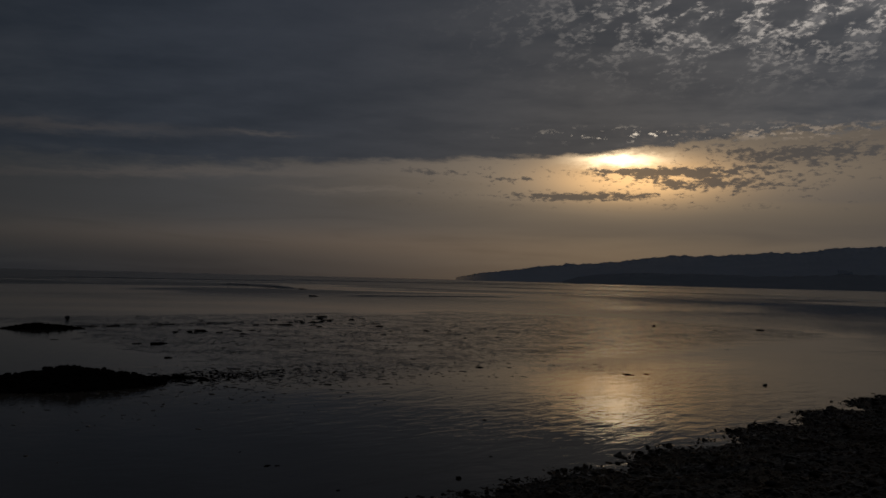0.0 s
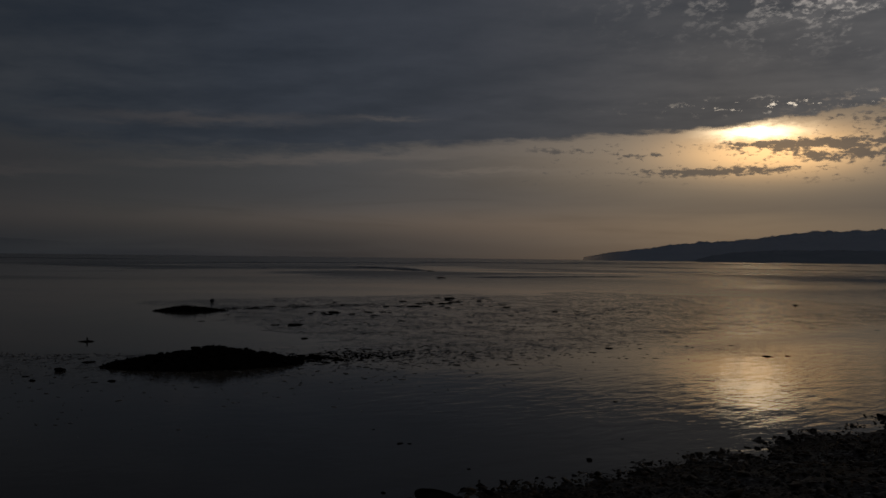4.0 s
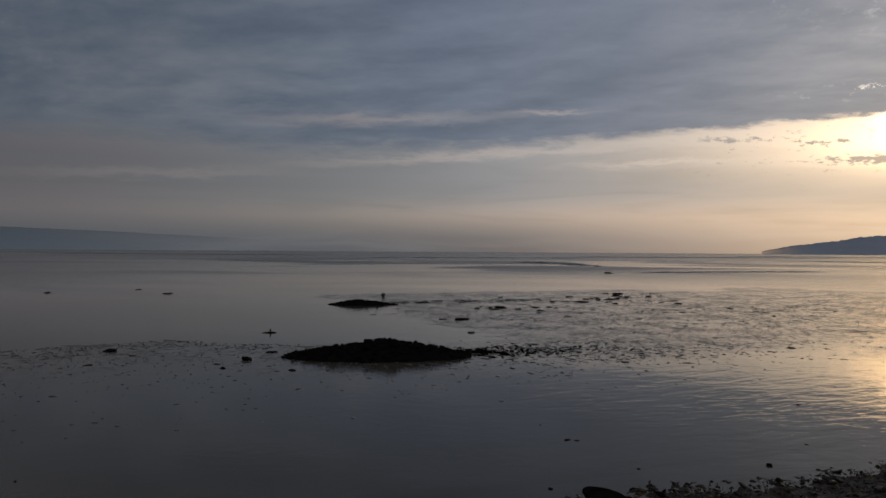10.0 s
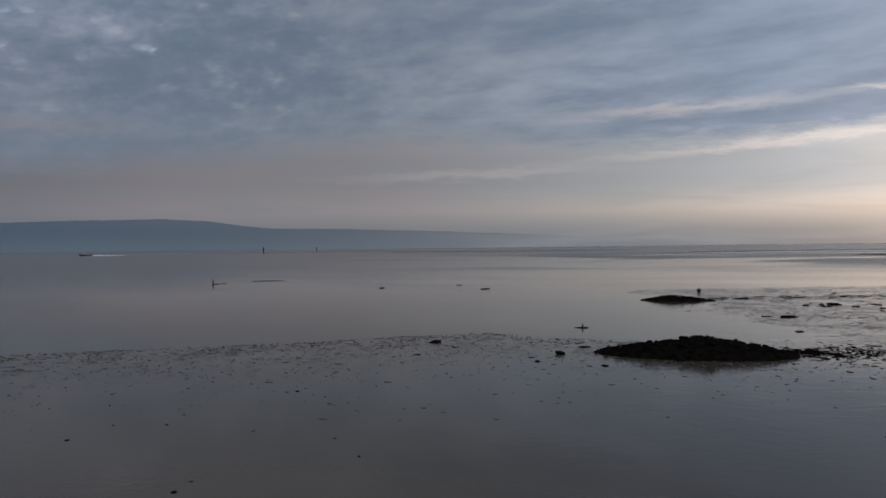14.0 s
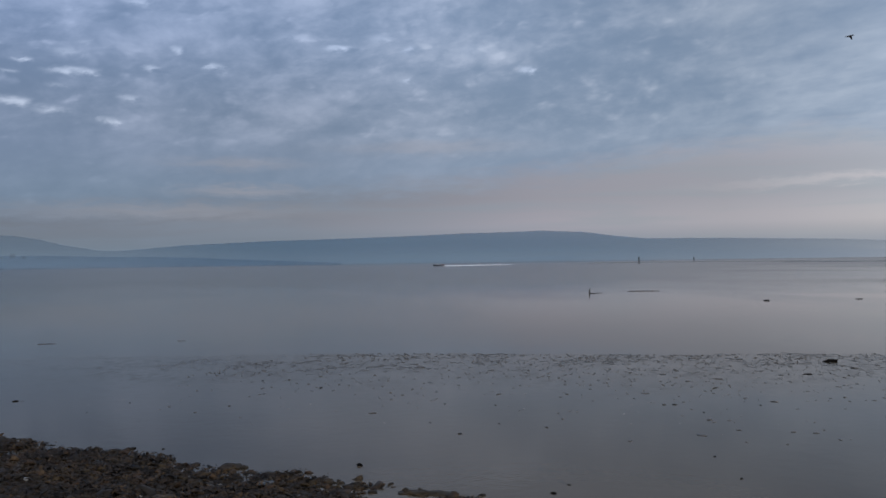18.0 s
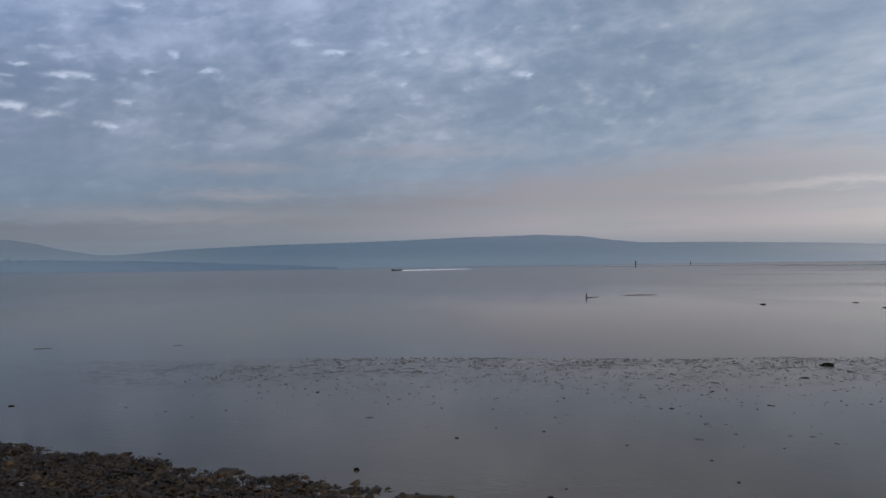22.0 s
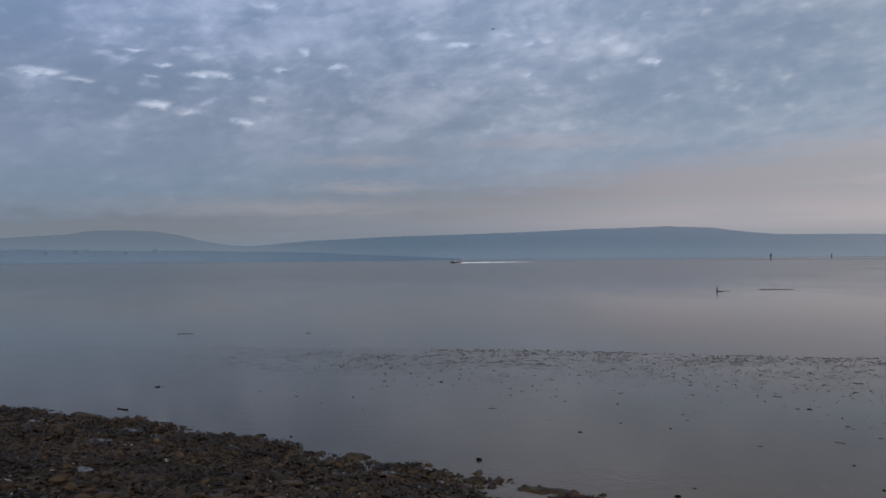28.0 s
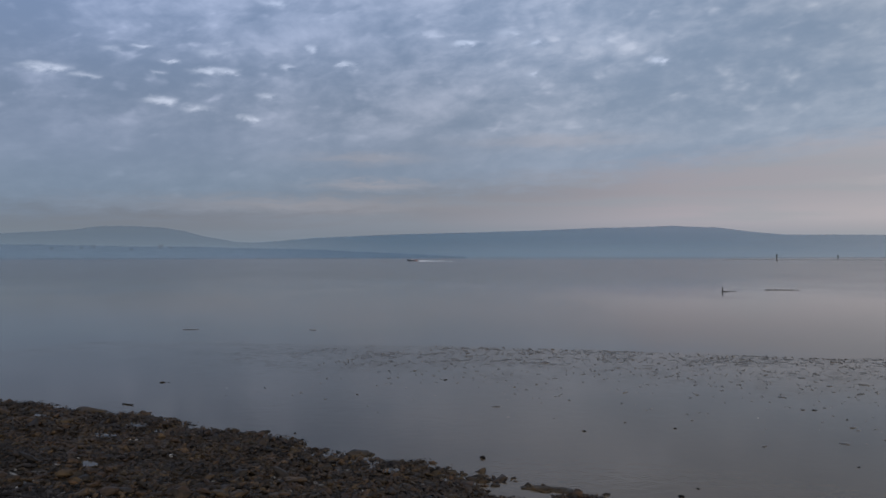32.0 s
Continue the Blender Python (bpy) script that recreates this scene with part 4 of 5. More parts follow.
def beach_cover():
    rng = np.random.default_rng(4)
    cols = []
    for s_lo, s_hi, n in ((-24, -2.5, 84000), (3, 30, 24000)):
        s = rng.uniform(s_lo, s_hi, n)
        k = np.where(rng.random(n) < 0.86, rng.uniform(-0.02, 1, n) * 6.4, rng.normal(0.05, 0.16, n))
        cols.append((s, k))
    s, k = np.concatenate([c[0] for c in cols]), np.concatenate([c[1] for c in cols])
    w = waterline(s) - k
    z = np.maximum(beach_height(s, w), -0.03)
    keep = ~((k < 0.7) & (fbm(s, w, 1.1, 4, 3) < -0.28 + 0.1 * rng.normal(size=len(s))))  # little pools stay open at the edge
    for ps, pw, pr in PUDDLES:
        keep &= ((s - ps) / (pr * 1.5)) ** 2 + ((w - pw) / pr) ** 2 > 0.8
    s, k, w, z = s[keep], k[keep], w[keep], z[keep]
    x, y = shore_xy(s, w)
    patch = fbm(s, w, 0.8, 3, 90) + 0.35 - 0.22 * np.maximum(k - 2.4, 0)
    n = len(s)
    weedy = rng.random(n) < np.clip(0.72 + patch * 1.1, 0.08, 0.95)
    # sunward stretch: backlit darkness put in as extra wrack and no shells
    weedy |= (s > 2.0) & (rng.random(n) < 0.85)
    pale = ~weedy & (rng.random(n) < 0.05) & (s < 2.0)
    small = np.where(k < 0.4, 0.8, 1.0)
    r_weed = np.clip(rng.lognormal(-3.95, 0.55, n), 0.010, 0.10) * small
    r_stone = np.clip(rng.lognormal(-3.75, 0.42, n), 0.011, 0.055) * small
    weed_shapes = [lump(rng, 1, 1.0, 1.0, 1.0, 0.55) for _ in range(30)] + [lump(rng, 2, 1.0, 1.0, 1.0, 0.7) for _ in range(8)]
    stone_shapes = [lump(rng, 1, 1.0, 1.0, 1.0, 0.22) for _ in range(24)] + [lump(rng, 2, 1.0, 1.0, 1.0, 0.28) for _ in range(6)]
    for name, m, r, lo, hi, shapes, mat, label in (
            ("shingle_stones", ~weedy & ~pale, r_stone, 0.35, 0.7, stone_shapes, M_STONE, "grey and brown shingle stones on the beach"),
            ("shell_litter", pale, r_stone * 0.9, 0.12, 0.4, stone_shapes, M_PALE, "pale shells and white pebbles strewn on the shingle"),
            ("seaweed_heaps", weedy, r_weed, 0.3, 0.65, weed_shapes, M_WEED, "heaps of brown bladder wrack along the waterline")):
        c = int(m.sum())
        scatter(name, x[m], y[m], z[m] + r[m] * 0.2, r[m], rng.uniform(0.6, 1.0, c), rng.uniform(lo, hi, c), shapes, mat, rng, label)
    # shallow pools left on the shingle
    for i, (ps, pw, pr) in enumerate(PUDDLES):
        turn = np.linspace(0, 2 * math.pi, 25)[:-1]
        rag = pr * 0.8 * (1 + 0.22 * np.sin(turn * 2 + i) + 0.15 * np.sin(turn * 3 + 2 * i) + rng.normal(0, 0.06, 24))
        px, py = shore_xy(rag * np.cos(turn) * 1.5, rag * np.sin(turn))
        top = np.stack([px, py, px * 0], -1)
        v = np.concatenate([[(0, 0, 0.002)], top, top * 0.96 - (0, 0, 0.03)])
        f = [(0, 1 + q, 1 + (q + 1) % 24) for q in range(24)] + [(1 + q, 25 + q, 25 + (q + 1) % 24, 1 + (q + 1) % 24) for q in range(24)]
        me = mesh_from("puddle", v, f, M_WATER, False)
        ob = new("puddle", me)
        bx, by = shore_xy(ps, pw)
        ob.matrix_world = pose(bx, by, max(on_beach(ps, pw) + 0.012, 0.004))
        tagged(ob, "shallow puddle shining between seaweed and shingle", "puddle", "puddles on the shingle")


def fronds():
    """Loose straps of wrack lying over the heaps."""
    rng = np.random.default_rng(6)
    vs, fs = [], []
    for s_lo, s_hi, n in ((-23, -3, 15000), (3, 28, 2500)):
        for _ in range(n):
            s = rng.uniform(s_lo, s_hi)
            k = abs(rng.normal(0.3, 1.6)) - 0.1
            w = float(waterline(s)) - k
            if fbm(np.array(s), np.array(w), 0.8, 3, 90) < -0.15 or (k < 0.7 and fbm(np.array(s), np.array(w), 1.1, 4, 3) < -0.2):
                continue
            x, y = shore_xy(s, w)
            z = max(on_beach(s, w), 0.0) + rng.uniform(0.01, 0.05)
            a, length, wd, bend = rng.uniform(0, 6.28), rng.uniform(0.06, 0.2), rng.uniform(0.007, 0.022), rng.normal(0, 1.4)
            px, py, base = x, y, len(vs)
            for i in range(5):
                t = i / 4
                nx, ny, half = -math.sin(a), math.cos(a), wd * (1 - 0.6 * t)
                zz = z + 0.022 * math.sin(t * 3.0 + bend) - 0.02 * t
                vs += [(px + nx * half, py + ny * half, zz), (px - nx * half, py - ny * half, zz + 0.006)]
                if i:
                    b = base + 2 * i
                    fs.append((b - 2, b - 1, b + 1, b))
                px, py, a = px + math.cos(a) * length / 4, py + math.sin(a) * length / 4, a + bend * 0.3
    tagged(new("seaweed_fronds", mesh_from("seaweed_fronds", vs, fs, M_WEED)), "loose brown straps of seaweed tangled over the stones", "seaweed", kind="stuff")


def mud_specks():
    """Worm casts, bits of weed and small shells on the mud flats, and the dark weed trailing from the outcrop."""
    rng = np.random.default_rng(9)
    bits = []
    for n, s_of, w_of, size in ((1500, lambda: rng.uniform(-14, 14), lambda: rng.triangular(13, 26.2, 27.5), -3.8), (450, lambda: rng.uniform(-13, 6), lambda: -abs(rng.normal(0.8, 1.1)) - 0.05, -3.5), (1300, lambda: rng.normal(15, 4.0), lambda: rng.normal(20.5, 1.6), -3.3),
                                (1900, lambda: rng.normal(32, 9), lambda: rng.normal(33, 5), -2.9), (700, lambda: rng.uniform(17.5, 28), lambda: rng.normal(44.6, 0.8), -2.6)):
        for _ in range(n):
            s, w = s_of(), w_of()
            if w < 0:
                w += float(flat_edge(s)) - 0.15
            if s < 16 and w > flat_edge(s):
                continue
            x, y = shore_xy(s, w)
            r = float(np.clip(rng.lognormal(size, 0.5), 0.01, 0.22))
            v, f = lump(rng, 1, r * 1.3, r * rng.uniform(0.5, 1), r * rng.uniform(0.06, 0.16), 0.35)
            bits.append((v + (x, y, 0.006 if s < 16 else 0.003), f))
    tufts = []
    for _ in range(4200):
        s, back = rng.uniform(-15, 9), abs(rng.normal(0, 3.6))
        if fbm(np.array(s), np.array(back), 0.7, 3, 17) < rng.uniform(-0.2, 0.45) or rng.random() < 0.4 * smooth01(-s, 11, 16):
            continue
        x, y = shore_xy(s, float(flat_edge(s)) - 0.1 - back)
        r = float(np.clip(rng.lognormal(-3.95, 0.35), 0.01, 0.04))
        v, f = lump(rng, 1, r * 1.3, r * rng.uniform(0.6, 1), r * rng.uniform(0.25, 0.55), 0.4)
        tufts.append((v + (x, y, 0.004), f))
    tagged(new("weed_tufts", mesh_from("weed_tufts", *join(tufts), M_MUD)), "small muddy tufts of weed on the wet flat", "seaweed", kind="stuff")
    trail = []
    for _ in range(1700):
        s = 9.8 + abs(rng.normal(0, 2.6))
        x, y = shore_xy(s, rng.normal(22.0 - 0.10 * (s - 10), 0.35 + 0.1 * abs(s - 9.6)))
        r = float(np.clip(rng.lognormal(-3.2, 0.5), 0.02, 0.12) * (1.0 if s < 12 else 0.7))
        v, f = lump(rng, 1, r * 1.3, r * rng.uniform(0.5, 1), r * rng.uniform(0.06, 0.18), 0.4)
        trail.append((v + (x, y, 0.008), f))
    tagged(new("weed_trail", mesh_from("weed_trail", *join(trail), M_DARK)), "dark trail of seaweed beside the rock outcrop", "seaweed", kind="stuff")
    tagged(new("mud_specks", mesh_from("mud_specks", *join(bits), M_MUD)), "dark specks of weed and worm casts on wet mud", "specks", kind="stuff")


beach_cover()
fronds()
mud_specks()

# larger stones that can be told apart
rng = np.random.default_rng(15)
BEACH_SHAPES = [mesh_from("beach_stone", *lump(rng, 3, 1.0, rng.uniform(0.65, 0.95), rng.uniform(0.45, 0.7), 0.28), m) for m in (M_WEED, M_STONE, M_DARK) for _ in range(4)]
for k in range(210):
    s = rng.uniform(-23, -5) if k % 2 else rng.uniform(3, 27)
    w = float(waterline(s)) - (rng.normal(0.1, 0.2) if k % 3 else rng.uniform(0.2, 4.0))
    x, y = shore_xy(s, w)
    r = float(np.clip(rng.lognormal(-2.95, 0.3), 0.035, 0.085))
    ob = new("beach_stone", BEACH_SHAPES[k % 12])
    ob.matrix_world = Matrix.Translation((x, y, max(on_beach(s, w), -0.02) + r * 0.2)) @ Euler((rng.uniform(-0.2, 0.2), rng.uniform(-0.2, 0.2), rng.uniform(0, 6.28))).to_matrix().to_4x4() @ Matrix.Diagonal((r, r, r * 0.8, 1))
    tagged(ob, ("stone covered with brown seaweed on the beach", "grey beach stone among seaweed", "dark wet beach stone among seaweed")[k % 12 // 4], "stone", "larger stones of the beach")


def boulder(x, y, z, lx, ly, lz, turn, seed, label):
    rng = np.random.default_rng(seed)
    v, f = lump(rng, 3, lx, ly, lz, 0.12)
    ob = new("boulder", mesh_from("boulder", v, f, M_DARK))
    ob.matrix_world = pose(x, y, z, 0, 0, turn)
    tagged(ob, label, "boulder")


def weed_mat(s, w, long, wide, tall, turn, seed):
    """A flat mat of wrack floating off at the water's edge: a low ragged cushion with straps round it."""
    rng = np.random.default_rng(seed)
    x, y = shore_xy(s, w)
    ob = thing("seaweed_mat", (x, y, 0.0), "dark flat mat of seaweed lying at the water's edge", "seaweed", "seaweed mats along the waterline", turn)
    bm = bmesh.new()
    v, f = lump(rng, 3, 1.0, 1.0, 1.0, 0.6)
    spots = [bm.verts.new((q[0] * long, q[1] * wide, q[2] * tall)) for q in v]
    for q in f:
        bm.faces.new([spots[i] for i in q])
    part("cushion", bm, M_WEED, ob)
    for _ in range(16):
        a, r = rng.uniform(0, 6.28), rng.uniform(0.018, 0.05)
        bm = bmesh.new()
        v, f = lump(rng, 1, r, r * 0.8, r * 0.5, 0.5)
        at = np.array((math.cos(a) * long * rng.uniform(0.4, 1.05), math.sin(a) * wide * rng.uniform(0.4, 1.05), tall * 0.35))
        spots = [bm.verts.new(q + at) for q in v]
        for q in f:
            bm.faces.new([spots[i] for i in q])
        part("clump", bm, M_WEED, ob)


for i, (s, w, long, wide, tall) in enumerate(((-14.15, 10.4, 0.22, 0.10, 0.035), (-12.57, 10.52, 0.2, 0.08, 0.02), (-12.2, 10.66, 0.2, 0.06, 0.014), (-7.43, 10.2, 0.13, 0.10, 0.035),
                                              (-6.57, 10.05, 0.26, 0.10, 0.03), (-4.38, 9.88, 0.26, 0.14, 0.025), (-5.72, 9.98, 0.18, 0.09, 0.03), (-9.95, 10.45, 0.13, 0.08, 0.04))):
    weed_mat(s, w, long, wide, tall, 45.0 + 7.0 * math.sin(i * 2.1), 200 + i)

boulder(-1.55, 10.1, 0.0, 0.56, 0.22, 0.08, 41, 3, "long smooth dark boulder at the edge of the water")


# ------------------------------------------------------------- posts, buoy, driftwood
def tube(bm, pts, radii, sides=8):
    """A round bar through the points."""
    rows = []
    for i, (p, r) in enumerate(zip(pts, radii)):
        d = (Vector(pts[min(i + 1, len(pts) - 1)]) - Vector(pts[max(i - 1, 0)])).normalized()
        u = d.orthogonal().normalized()
        v = d.cross(u)
        rows.append([bm.verts.new(Vector(p) + (u * math.cos(a) + v * math.sin(a)) * r) for a in [k * 2 * math.pi / sides for k in range(sides)]])
    for a, b in zip(rows, rows[1:]):
        for k in range(sides):
            bm.faces.new((a[k], a[(k + 1) % sides], b[(k + 1) % sides], b[k]))
    bm.faces.new(rows[0][::-1]), bm.faces.new(rows[-1])
    bmesh.ops.recalc_face_normals(bm, faces=bm.faces)


def marker_post(az, dist, tall, label):
    a = radians(az)
    ob = thing("channel_marker", (-dist * math.sin(a), dist * math.cos(a), -0.5), label, "channel marker", "channel markers")
    bm = bmesh.new()
    tube(bm, [(0, 0, 0), (0.05, 0, tall * 0.5), (0, 0, tall)], [tall * 0.08, tall * 0.075, tall * 0.07])
    part("pole", bm, M_WOOD, ob)
    bm = bmesh.new()
    tube(bm, [(0, 0, tall * 0.62), (0, 0, tall * 0.65), (0, 0, tall * 0.97), (0, 0, tall)], [tall * 0.08, tall * 0.11, tall * 0.10, tall * 0.05], 10)
    part("topmark", bm, M_WOOD, ob, "dark drum-shaped topmark")
    bm = bmesh.new()
    tube(bm, [(0, 0, 0.0), (0, 0, 0.9), (0, 0, 1.1)], [tall * 0.1, tall * 0.09, tall * 0.05], 10)
    part("foot", bm, M_IRON, ob)


marker_post(53.65, 690, 5.6, "dark channel marker post standing far out in the bay")
marker_post(50.1, 990, 5.6, "thin distant channel marker post in haze")

stake = thing("wooden_stake", (-63.4, 41.2, 0), "short leaning wooden stake standing in the shallows", "stake")
bm = bmesh.new()
tube(bm, [(0.04, 0, -0.3), (0.0, 0, 0.1), (0.03, 0.02, 0.26), (0.06, 0.0, 0.44)], [0.06, 0.058, 0.05, 0.03])
part("post", bm, M_WOOD, stake)
bm = bmesh.new()
tube(bm, [(0.05, 0.04, 0.02), (0.2, 0.3, 0.03), (0.3, 0.55, 0.0)], [0.03, 0.028, 0.012])
part("fallen_rail", bm, M_WOOD, stake)

buoy = thing("buoy", (-22.35, 49.7, 0), "small dark round mooring buoy near a rock islet", "buoy", turn=20)
bm = bmesh.new()
bmesh.ops.create_uvsphere(bm, u_segments=16, v_segments=10, radius=0.125, matrix=Matrix.Translation((0, 0, 0.12)) @ Matrix.Diagonal((1.15, 1, 0.95, 1)))
part("float", bm, M_RUBBER, buoy)
bm = bmesh.new()
tube(bm, [(0.0, 0, 0.22), (0.0, 0, 0.245), (0.01, 0, 0.26)], [0.025, 0.02, 0.012])
part("eye", bm, M_IRON, buoy)

drift = thing("driftwood_branch", (-16.2, 26.05, 0), "dark driftwood branch with an upright stub in shallow water", "driftwood", turn=30)
bm = bmesh.new()
tube(bm, [(-0.3, 0, 0.0), (-0.15, 0.02, 0.015), (0.0, 0, 0.025), (0.15, -0.02, 0.02), (0.24, 0, 0.0)], [0.008, 0.018, 0.026, 0.02, 0.008])
part("stem", bm, M_DARK, drift)
bm = bmesh.new()
tube(bm, [(0.0, 0, 0.02), (0.015, 0, 0.09), (0.0, 0.01, 0.15)], [0.032, 0.026, 0.018])
part("stub", bm, M_DARK, drift)


bent = thing("driftwood_piece", (-17.95, -2.06, 0), "thin dark curved piece of driftwood floating near the shore", "driftwood", turn=42)
bm = bmesh.new()
tube(bm, [(-0.17, 0, 0.022), (-0.1, 0, 0.008), (0.0, 0, 0.004), (0.1, 0.01, 0.008), (0.18, 0.02, 0.026)], [0.006, 0.018, 0.022, 0.016, 0.006])
part("stem", bm, M_DARK, bent)


# ------------------------------------------------------------- motor boat
def motor_boat():
    ob = thing("motor_boat", (0, 0, 0), "dark open motor boat with red stern crossing the bay", "boat")
    bm = bmesh.new()
    rows = []
    for x, half, keel, top in ((-4.6, 0.06, 0.75, 1.55), (-3.9, 0.55, 0.25, 1.4), (-2.6, 1.05, -0.1, 1.2), (-0.6, 1.3, -0.25, 1.0), (1.8, 1.3, -0.25, 0.92), (4.2, 1.15, -0.2, 0.95)):
        rows.append([bm.verts.new(p) for p in ((x, -half, top), (x, -half * 0.85, keel + 0.35), (x, 0, keel), (x, half * 0.85, keel + 0.35), (x, half, top))])
    for a, b in zip(rows, rows[1:]):
        for k in range(4):
            bm.faces.new((a[k], a[k + 1], b[k + 1], b[k]))
    bm.faces.new(rows[0]), bm.faces.new(rows[-1][::-1])
    for a, b in zip(rows, rows[1:]):
        bm.faces.new((a[0], b[0], b[4], a[4]))
    bmesh.ops.recalc_face_normals(bm, faces=bm.faces)
    part("hull", bm, M_HULL, ob)
    bm = bmesh.new()
    bmesh.ops.create_cube(bm, size=1, matrix=Matrix.Translation((2.9, 0, 1.02)) @ Matrix.Diagonal((2.2, 2.0, 0.4, 1)))
    bmesh.ops.bevel(bm, geom=bm.edges[:], offset=0.1, segments=2, affect="EDGES")
    part("engine_cover", bm, M_RED, ob, "red engine cover")
    bm = bmesh.new()
    bmesh.ops.create_cube(bm, size=1, matrix=Matrix.Translation((-0.8, 0, 1.35)) @ Matrix.Diagonal((0.9, 1.3, 0.7, 1)))
    bmesh.ops.bevel(bm, geom=bm.edges[:], offset=0.12, segments=2, affect="EDGES")
    console = part("console", bm, M_WHITE, ob, "white steering console")
    bm = bmesh.new()
    bmesh.ops.create_cube(bm, size=1, matrix=Matrix.Translation((-1.25, 0, 1.8)) @ pose(0, 0, 0, 0, 20, 0) @ Matrix.Diagonal((0.04, 1.2, 0.5, 1)))
    part("windscreen", bm, M_GLASS, console)
    for side in (-1, 1):
        bm = bmesh.new()
        tube(bm, [(-4.4, side * 0.15, 1.55), (-3.0, side * 1.0, 1.4), (0, side * 1.32, 1.1), (4.2, side * 1.17, 1.0)], [0.07, 0.07, 0.07, 0.07], 6)
        part("rubbing_strake", bm, M_RUBBER, ob)
    bm = bmesh.new()
    bmesh.ops.create_cube(bm, size=1, matrix=Matrix.Translation((4.6, 0, 0.8)) @ Matrix.Diagonal((0.5, 0.5, 1.1, 1)))
    bmesh.ops.bevel(bm, geom=bm.edges[:], offset=0.1, segments=2, affect="EDGES")
    part("outboard_motor", bm, M_RUBBER, ob)
    # foam: a ridge of broken water that starts at the stern and dies away behind

    def froth(u, v):
        t = (u - 0.5) / 58.0
        body = np.exp(-(v / (0.8 + 1.3 * t)) ** 2) * (1.0 - t) ** 0.45
        return body * (0.75 + 0.55 * fbm(u, v, 0.8, 3, 41)) * 0.68 - 0.09

    me = grid_mesh("wake", np.linspace(0.5, 58.5, 150), np.linspace(-2.6, 2.6, 15), froth, lambda u, v: (u, v), M_FOAM)
    wake = new("wake", me)
    wake.parent = ob
    wake["label"] = "white foaming wake"
    return ob


boat = motor_boat()


# ------------------------------------------------------------- birds
def bird(label, span):
    """A bird in flight, head towards -x: body, head, tail and two wings on their hinges."""
    ob = thing("bird", (0, 0, 0), label, "bird")
    v, f = ICO2
    body = new("body", mesh_from("body", v * (span * 0.20, span * 0.065, span * 0.065), f, M_FEATHER))
    head = new("head", mesh_from("head", v * (span * 0.06, span * 0.045, span * 0.045) + (-span * 0.21, 0, span * 0.02), f, M_FEATHER))
    bm = bmesh.new()
    p = [bm.verts.new(q) for q in ((span * 0.14, -span * 0.03, 0.01), (span * 0.33, -span * 0.06, 0), (span * 0.33, span * 0.06, 0), (span * 0.14, span * 0.03, 0.01),
                                   (span * 0.14, 0, -span * 0.03), (span * 0.33, 0, -span * 0.012))]
    for q in ((0, 1, 2, 3), (0, 4, 5, 1), (3, 2, 5, 4), (1, 5, 2), (0, 3, 4)):
        bm.faces.new([p[i] for i in q])
    tail = part("tail", bm, M_FEATHER, ob)
    for o in (body, head):
        o.parent = ob
    wings = []
    for side in (-1, 1):
        bm = bmesh.new()
        n = 6
        up, dn = [], []
        for i in range(n):
            t = i / (n - 1)
            yy = side * span * (0.04 + 0.46 * t)
            chord = span * (0.17 * (1 - t) ** 0.6 + 0.015)
            lead = -span * 0.09 + span * 0.13 * t * t
            up.append((bm.verts.new((lead, yy, 0.012 * span * (1 - t))), bm.verts.new((lead + chord, yy, 0.0))))
            dn.append((bm.verts.new((lead, yy, -0.010 * span * (1 - t) - 0.002)), bm.verts.new((lead + chord, yy, -0.004))))
        for i in range(n - 1):
            for a, b in ((up[i], up[i + 1]), (dn[i + 1], dn[i])):
                bm.faces.new((a[0], a[1], b[1], b[0]))
            for j in (0, 1):
                bm.faces.new((up[i][j], up[i + 1][j], dn[i + 1][j], dn[i][j]))
        bm.faces.new((up[-1][0], up[-1][1], dn[-1][1], dn[-1][0])), bm.faces.new((up[0][0], up[0][1], dn[0][1], dn[0][0]))
        bmesh.ops.recalc_face_normals(bm, faces=bm.faces)
        wings.append(part("wing", bm, M_FEATHER, ob))
    return ob, wings


passing_bird, passing_wings = bird("small dark bird flying up and past over the bay", 0.20)
far_gull, far_wings = bird("dark gull crossing high above the bay", 1.0)
near_bird, near_wings = bird("small dark bird darting low over the water close by", 0.26)


def ray_place(az, el, dist):
    a, e = radians(az), radians(el)
    return Vector((-math.sin(a) * math.cos(e) * dist, math.cos(a) * math.cos(e) * dist, EYE + math.sin(e) * dist))


def fly(ob, wings, rows, beat, amp):
    """rows: seconds and a place; the bird heads along its way."""
    keys = []
    for i, (t, p) in enumerate(rows):
        d = rows[min(i + 1, len(rows) - 1)][1] - rows[max(i - 1, 0)][1]
        keys.append((t, pose(*p, 0, 0, math.degrees(math.atan2(-d.y, -d.x)))))
    walk(ob, keys)
    t0, t1 = rows[1][0], rows[-2][0]
    for side, wing in zip((-1, 1), wings):
        seq, t, k = [(0.0, pose(0, 0, 0))], t0, 0
        while t < t1:
            seq.append((t, pose(0, 0, 0, side * (amp if k % 2 else -amp * 0.6), 0, 0)))
            t, k = t + beat / 2, k + 1
        walk(wing, seq + [(32.0, pose(0, 0, 0))])


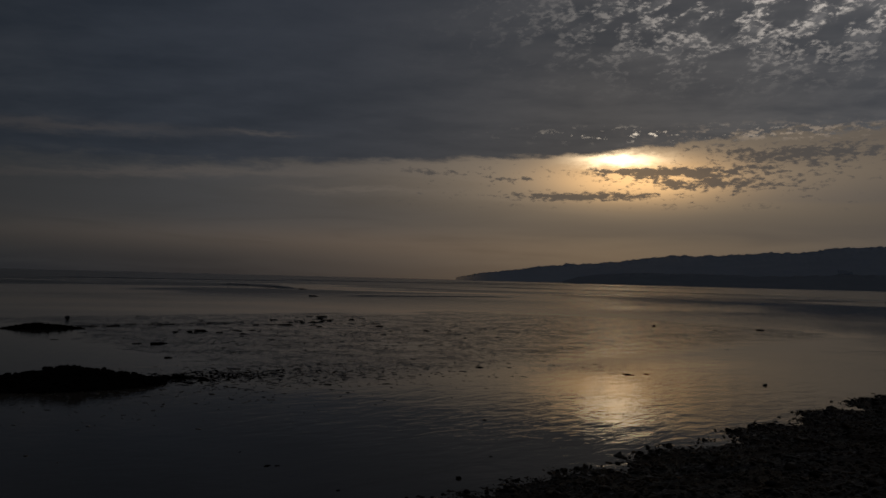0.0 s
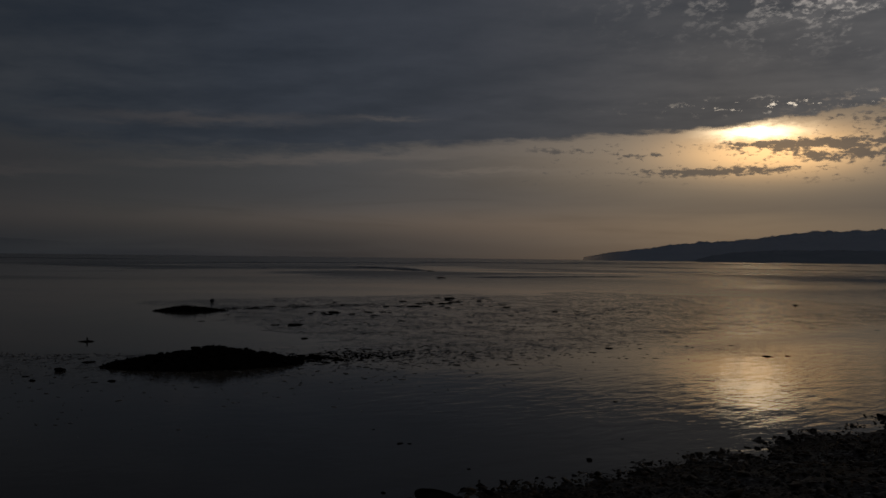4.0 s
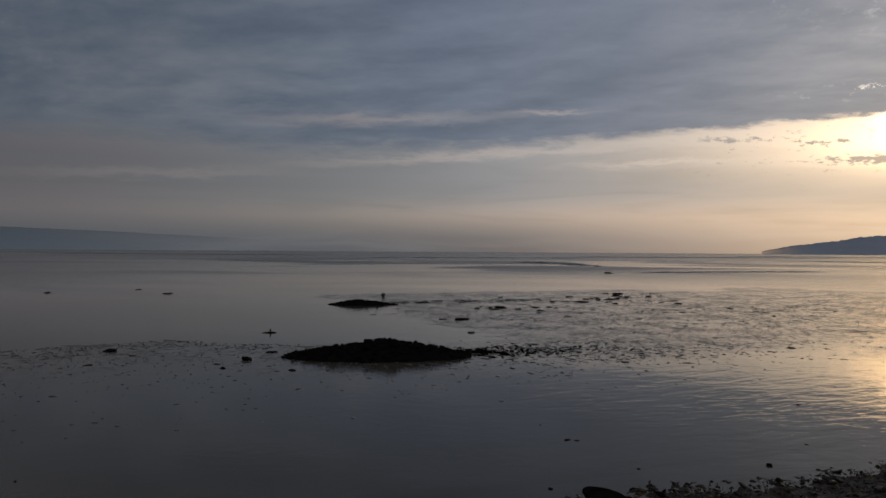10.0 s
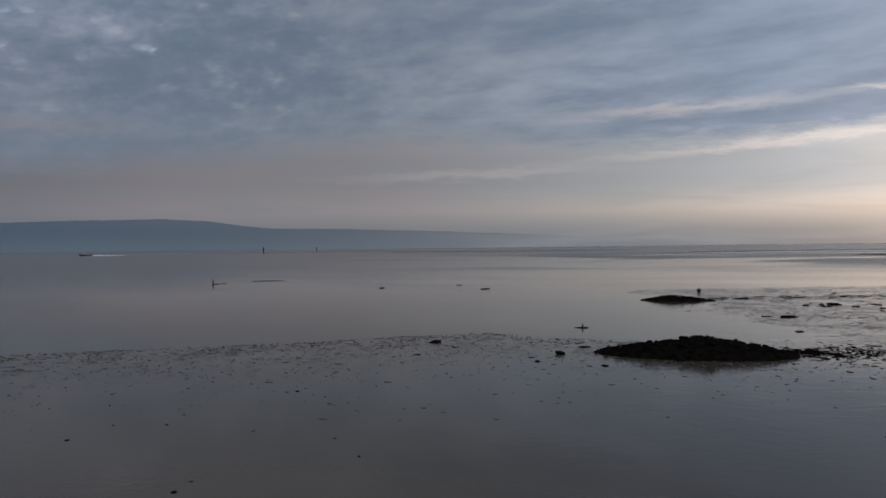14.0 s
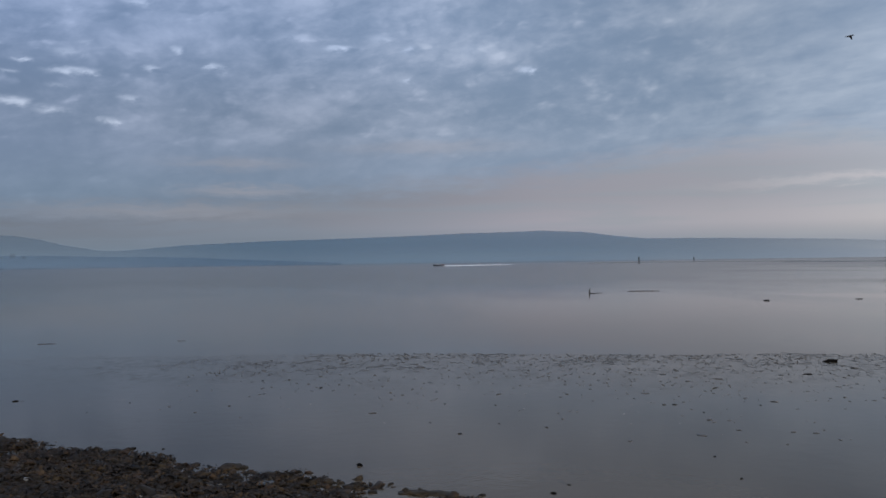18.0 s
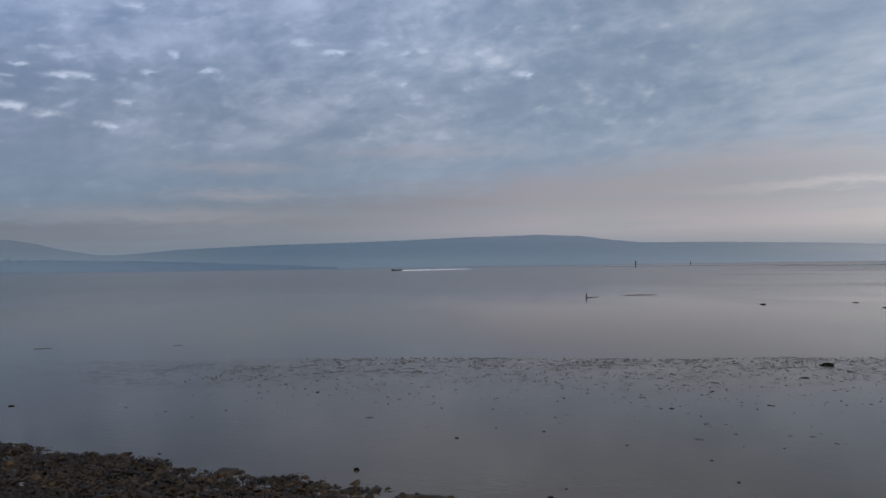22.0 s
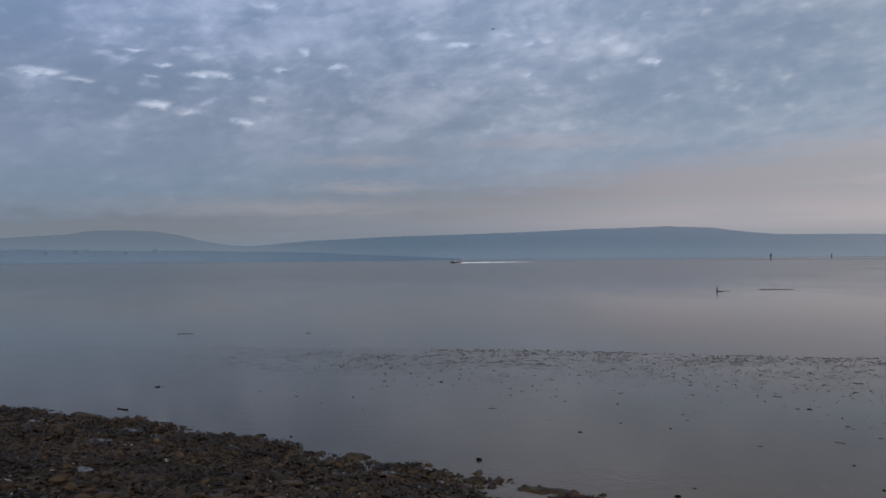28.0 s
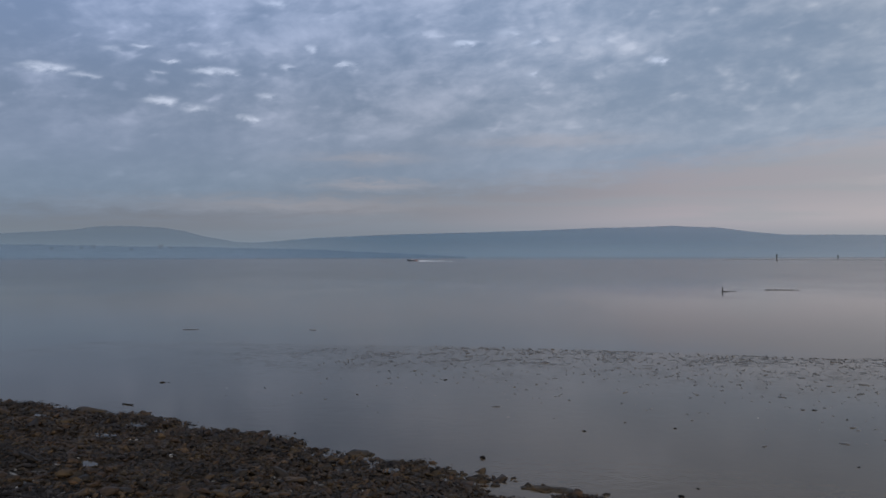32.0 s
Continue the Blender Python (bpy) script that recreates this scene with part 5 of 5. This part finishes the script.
def motions():
    mid = radians(66.5)
    along = Vector((-math.cos(mid), -math.sin(mid), 0))
    middle = Vector((-math.sin(mid), math.cos(mid), 0)) * 640
    rows = []
    for k, (t, bearing) in enumerate(((0.0, 56.8), (7.0, 60.9), (14.0, 65.2), (17.5, 67.38), (20.0, 68.99), (22.0, 70.38), (25.0, 72.5), (29.0, 75.61), (32.0, 78.16))):
        p = middle + along * (math.tan(radians(bearing) - mid) * 640 - 4.6)
        rows.append((t, pose(p.x, p.y, 0.05, 0, 0.6 * (-1) ** k, math.degrees(math.atan2(-along.y, -along.x)))))
    walk(boat, rows)

    fly(passing_bird, passing_wings, [(0.0, ray_place(92, 2.0, 260)), (17.0, ray_place(85, 2.0, 60)), (17.5, ray_place(76.66, 5.19, 30)), (17.6, ray_place(74.4, 6.1, 26)),
                                      (17.7, ray_place(69.0, 7.8, 22)), (17.8, ray_place(63.5, 9.26, 18.5)), (17.9, ray_place(51.0, 11.6, 15.5)), (18.0, ray_place(40.5, 13.5, 13.5)),
                                      (18.3, ray_place(0, 16, 14)), (19.5, ray_place(-95, 14, 40)), (32.0, ray_place(-140, 6, 600))], 0.2, 35)
    fly(far_gull, far_wings, [(0.0, ray_place(-75, 16.5, 420)), (25.5, ray_place(50.2, 15.3, 150)), (25.9, ray_place(52.7, 15.2, 148)), (26.2, ray_place(54.9, 15.3, 147)), (26.5, ray_place(57.9, 15.5, 145)),
                              (28.5, ray_place(75.9, 15.5, 142)), (29.1, ray_place(81.2, 15.4, 142)), (29.6, ray_place(85.3, 15.1, 143)), (30.2, ray_place(89.9, 14.6, 145)), (30.8, ray_place(95.2, 14.1, 148)),
                              (31.4, ray_place(99.6, 13.65, 151)), (32.0, ray_place(104.5, 13.2, 154))], 0.5, 30)
    fly(near_bird, near_wings, [(0.0, ray_place(150, 10, 300)), (9.0, ray_place(115, 0, 25)), (9.4, ray_place(57, -9, 6.5)), (9.5, ray_place(41.5, -3.3, 6.0)), (9.6, ray_place(55, 6, 7)),
                                (9.9, ray_place(105, 12, 20)), (32.0, ray_place(140, 10, 500))], 0.16, 40)


motions()
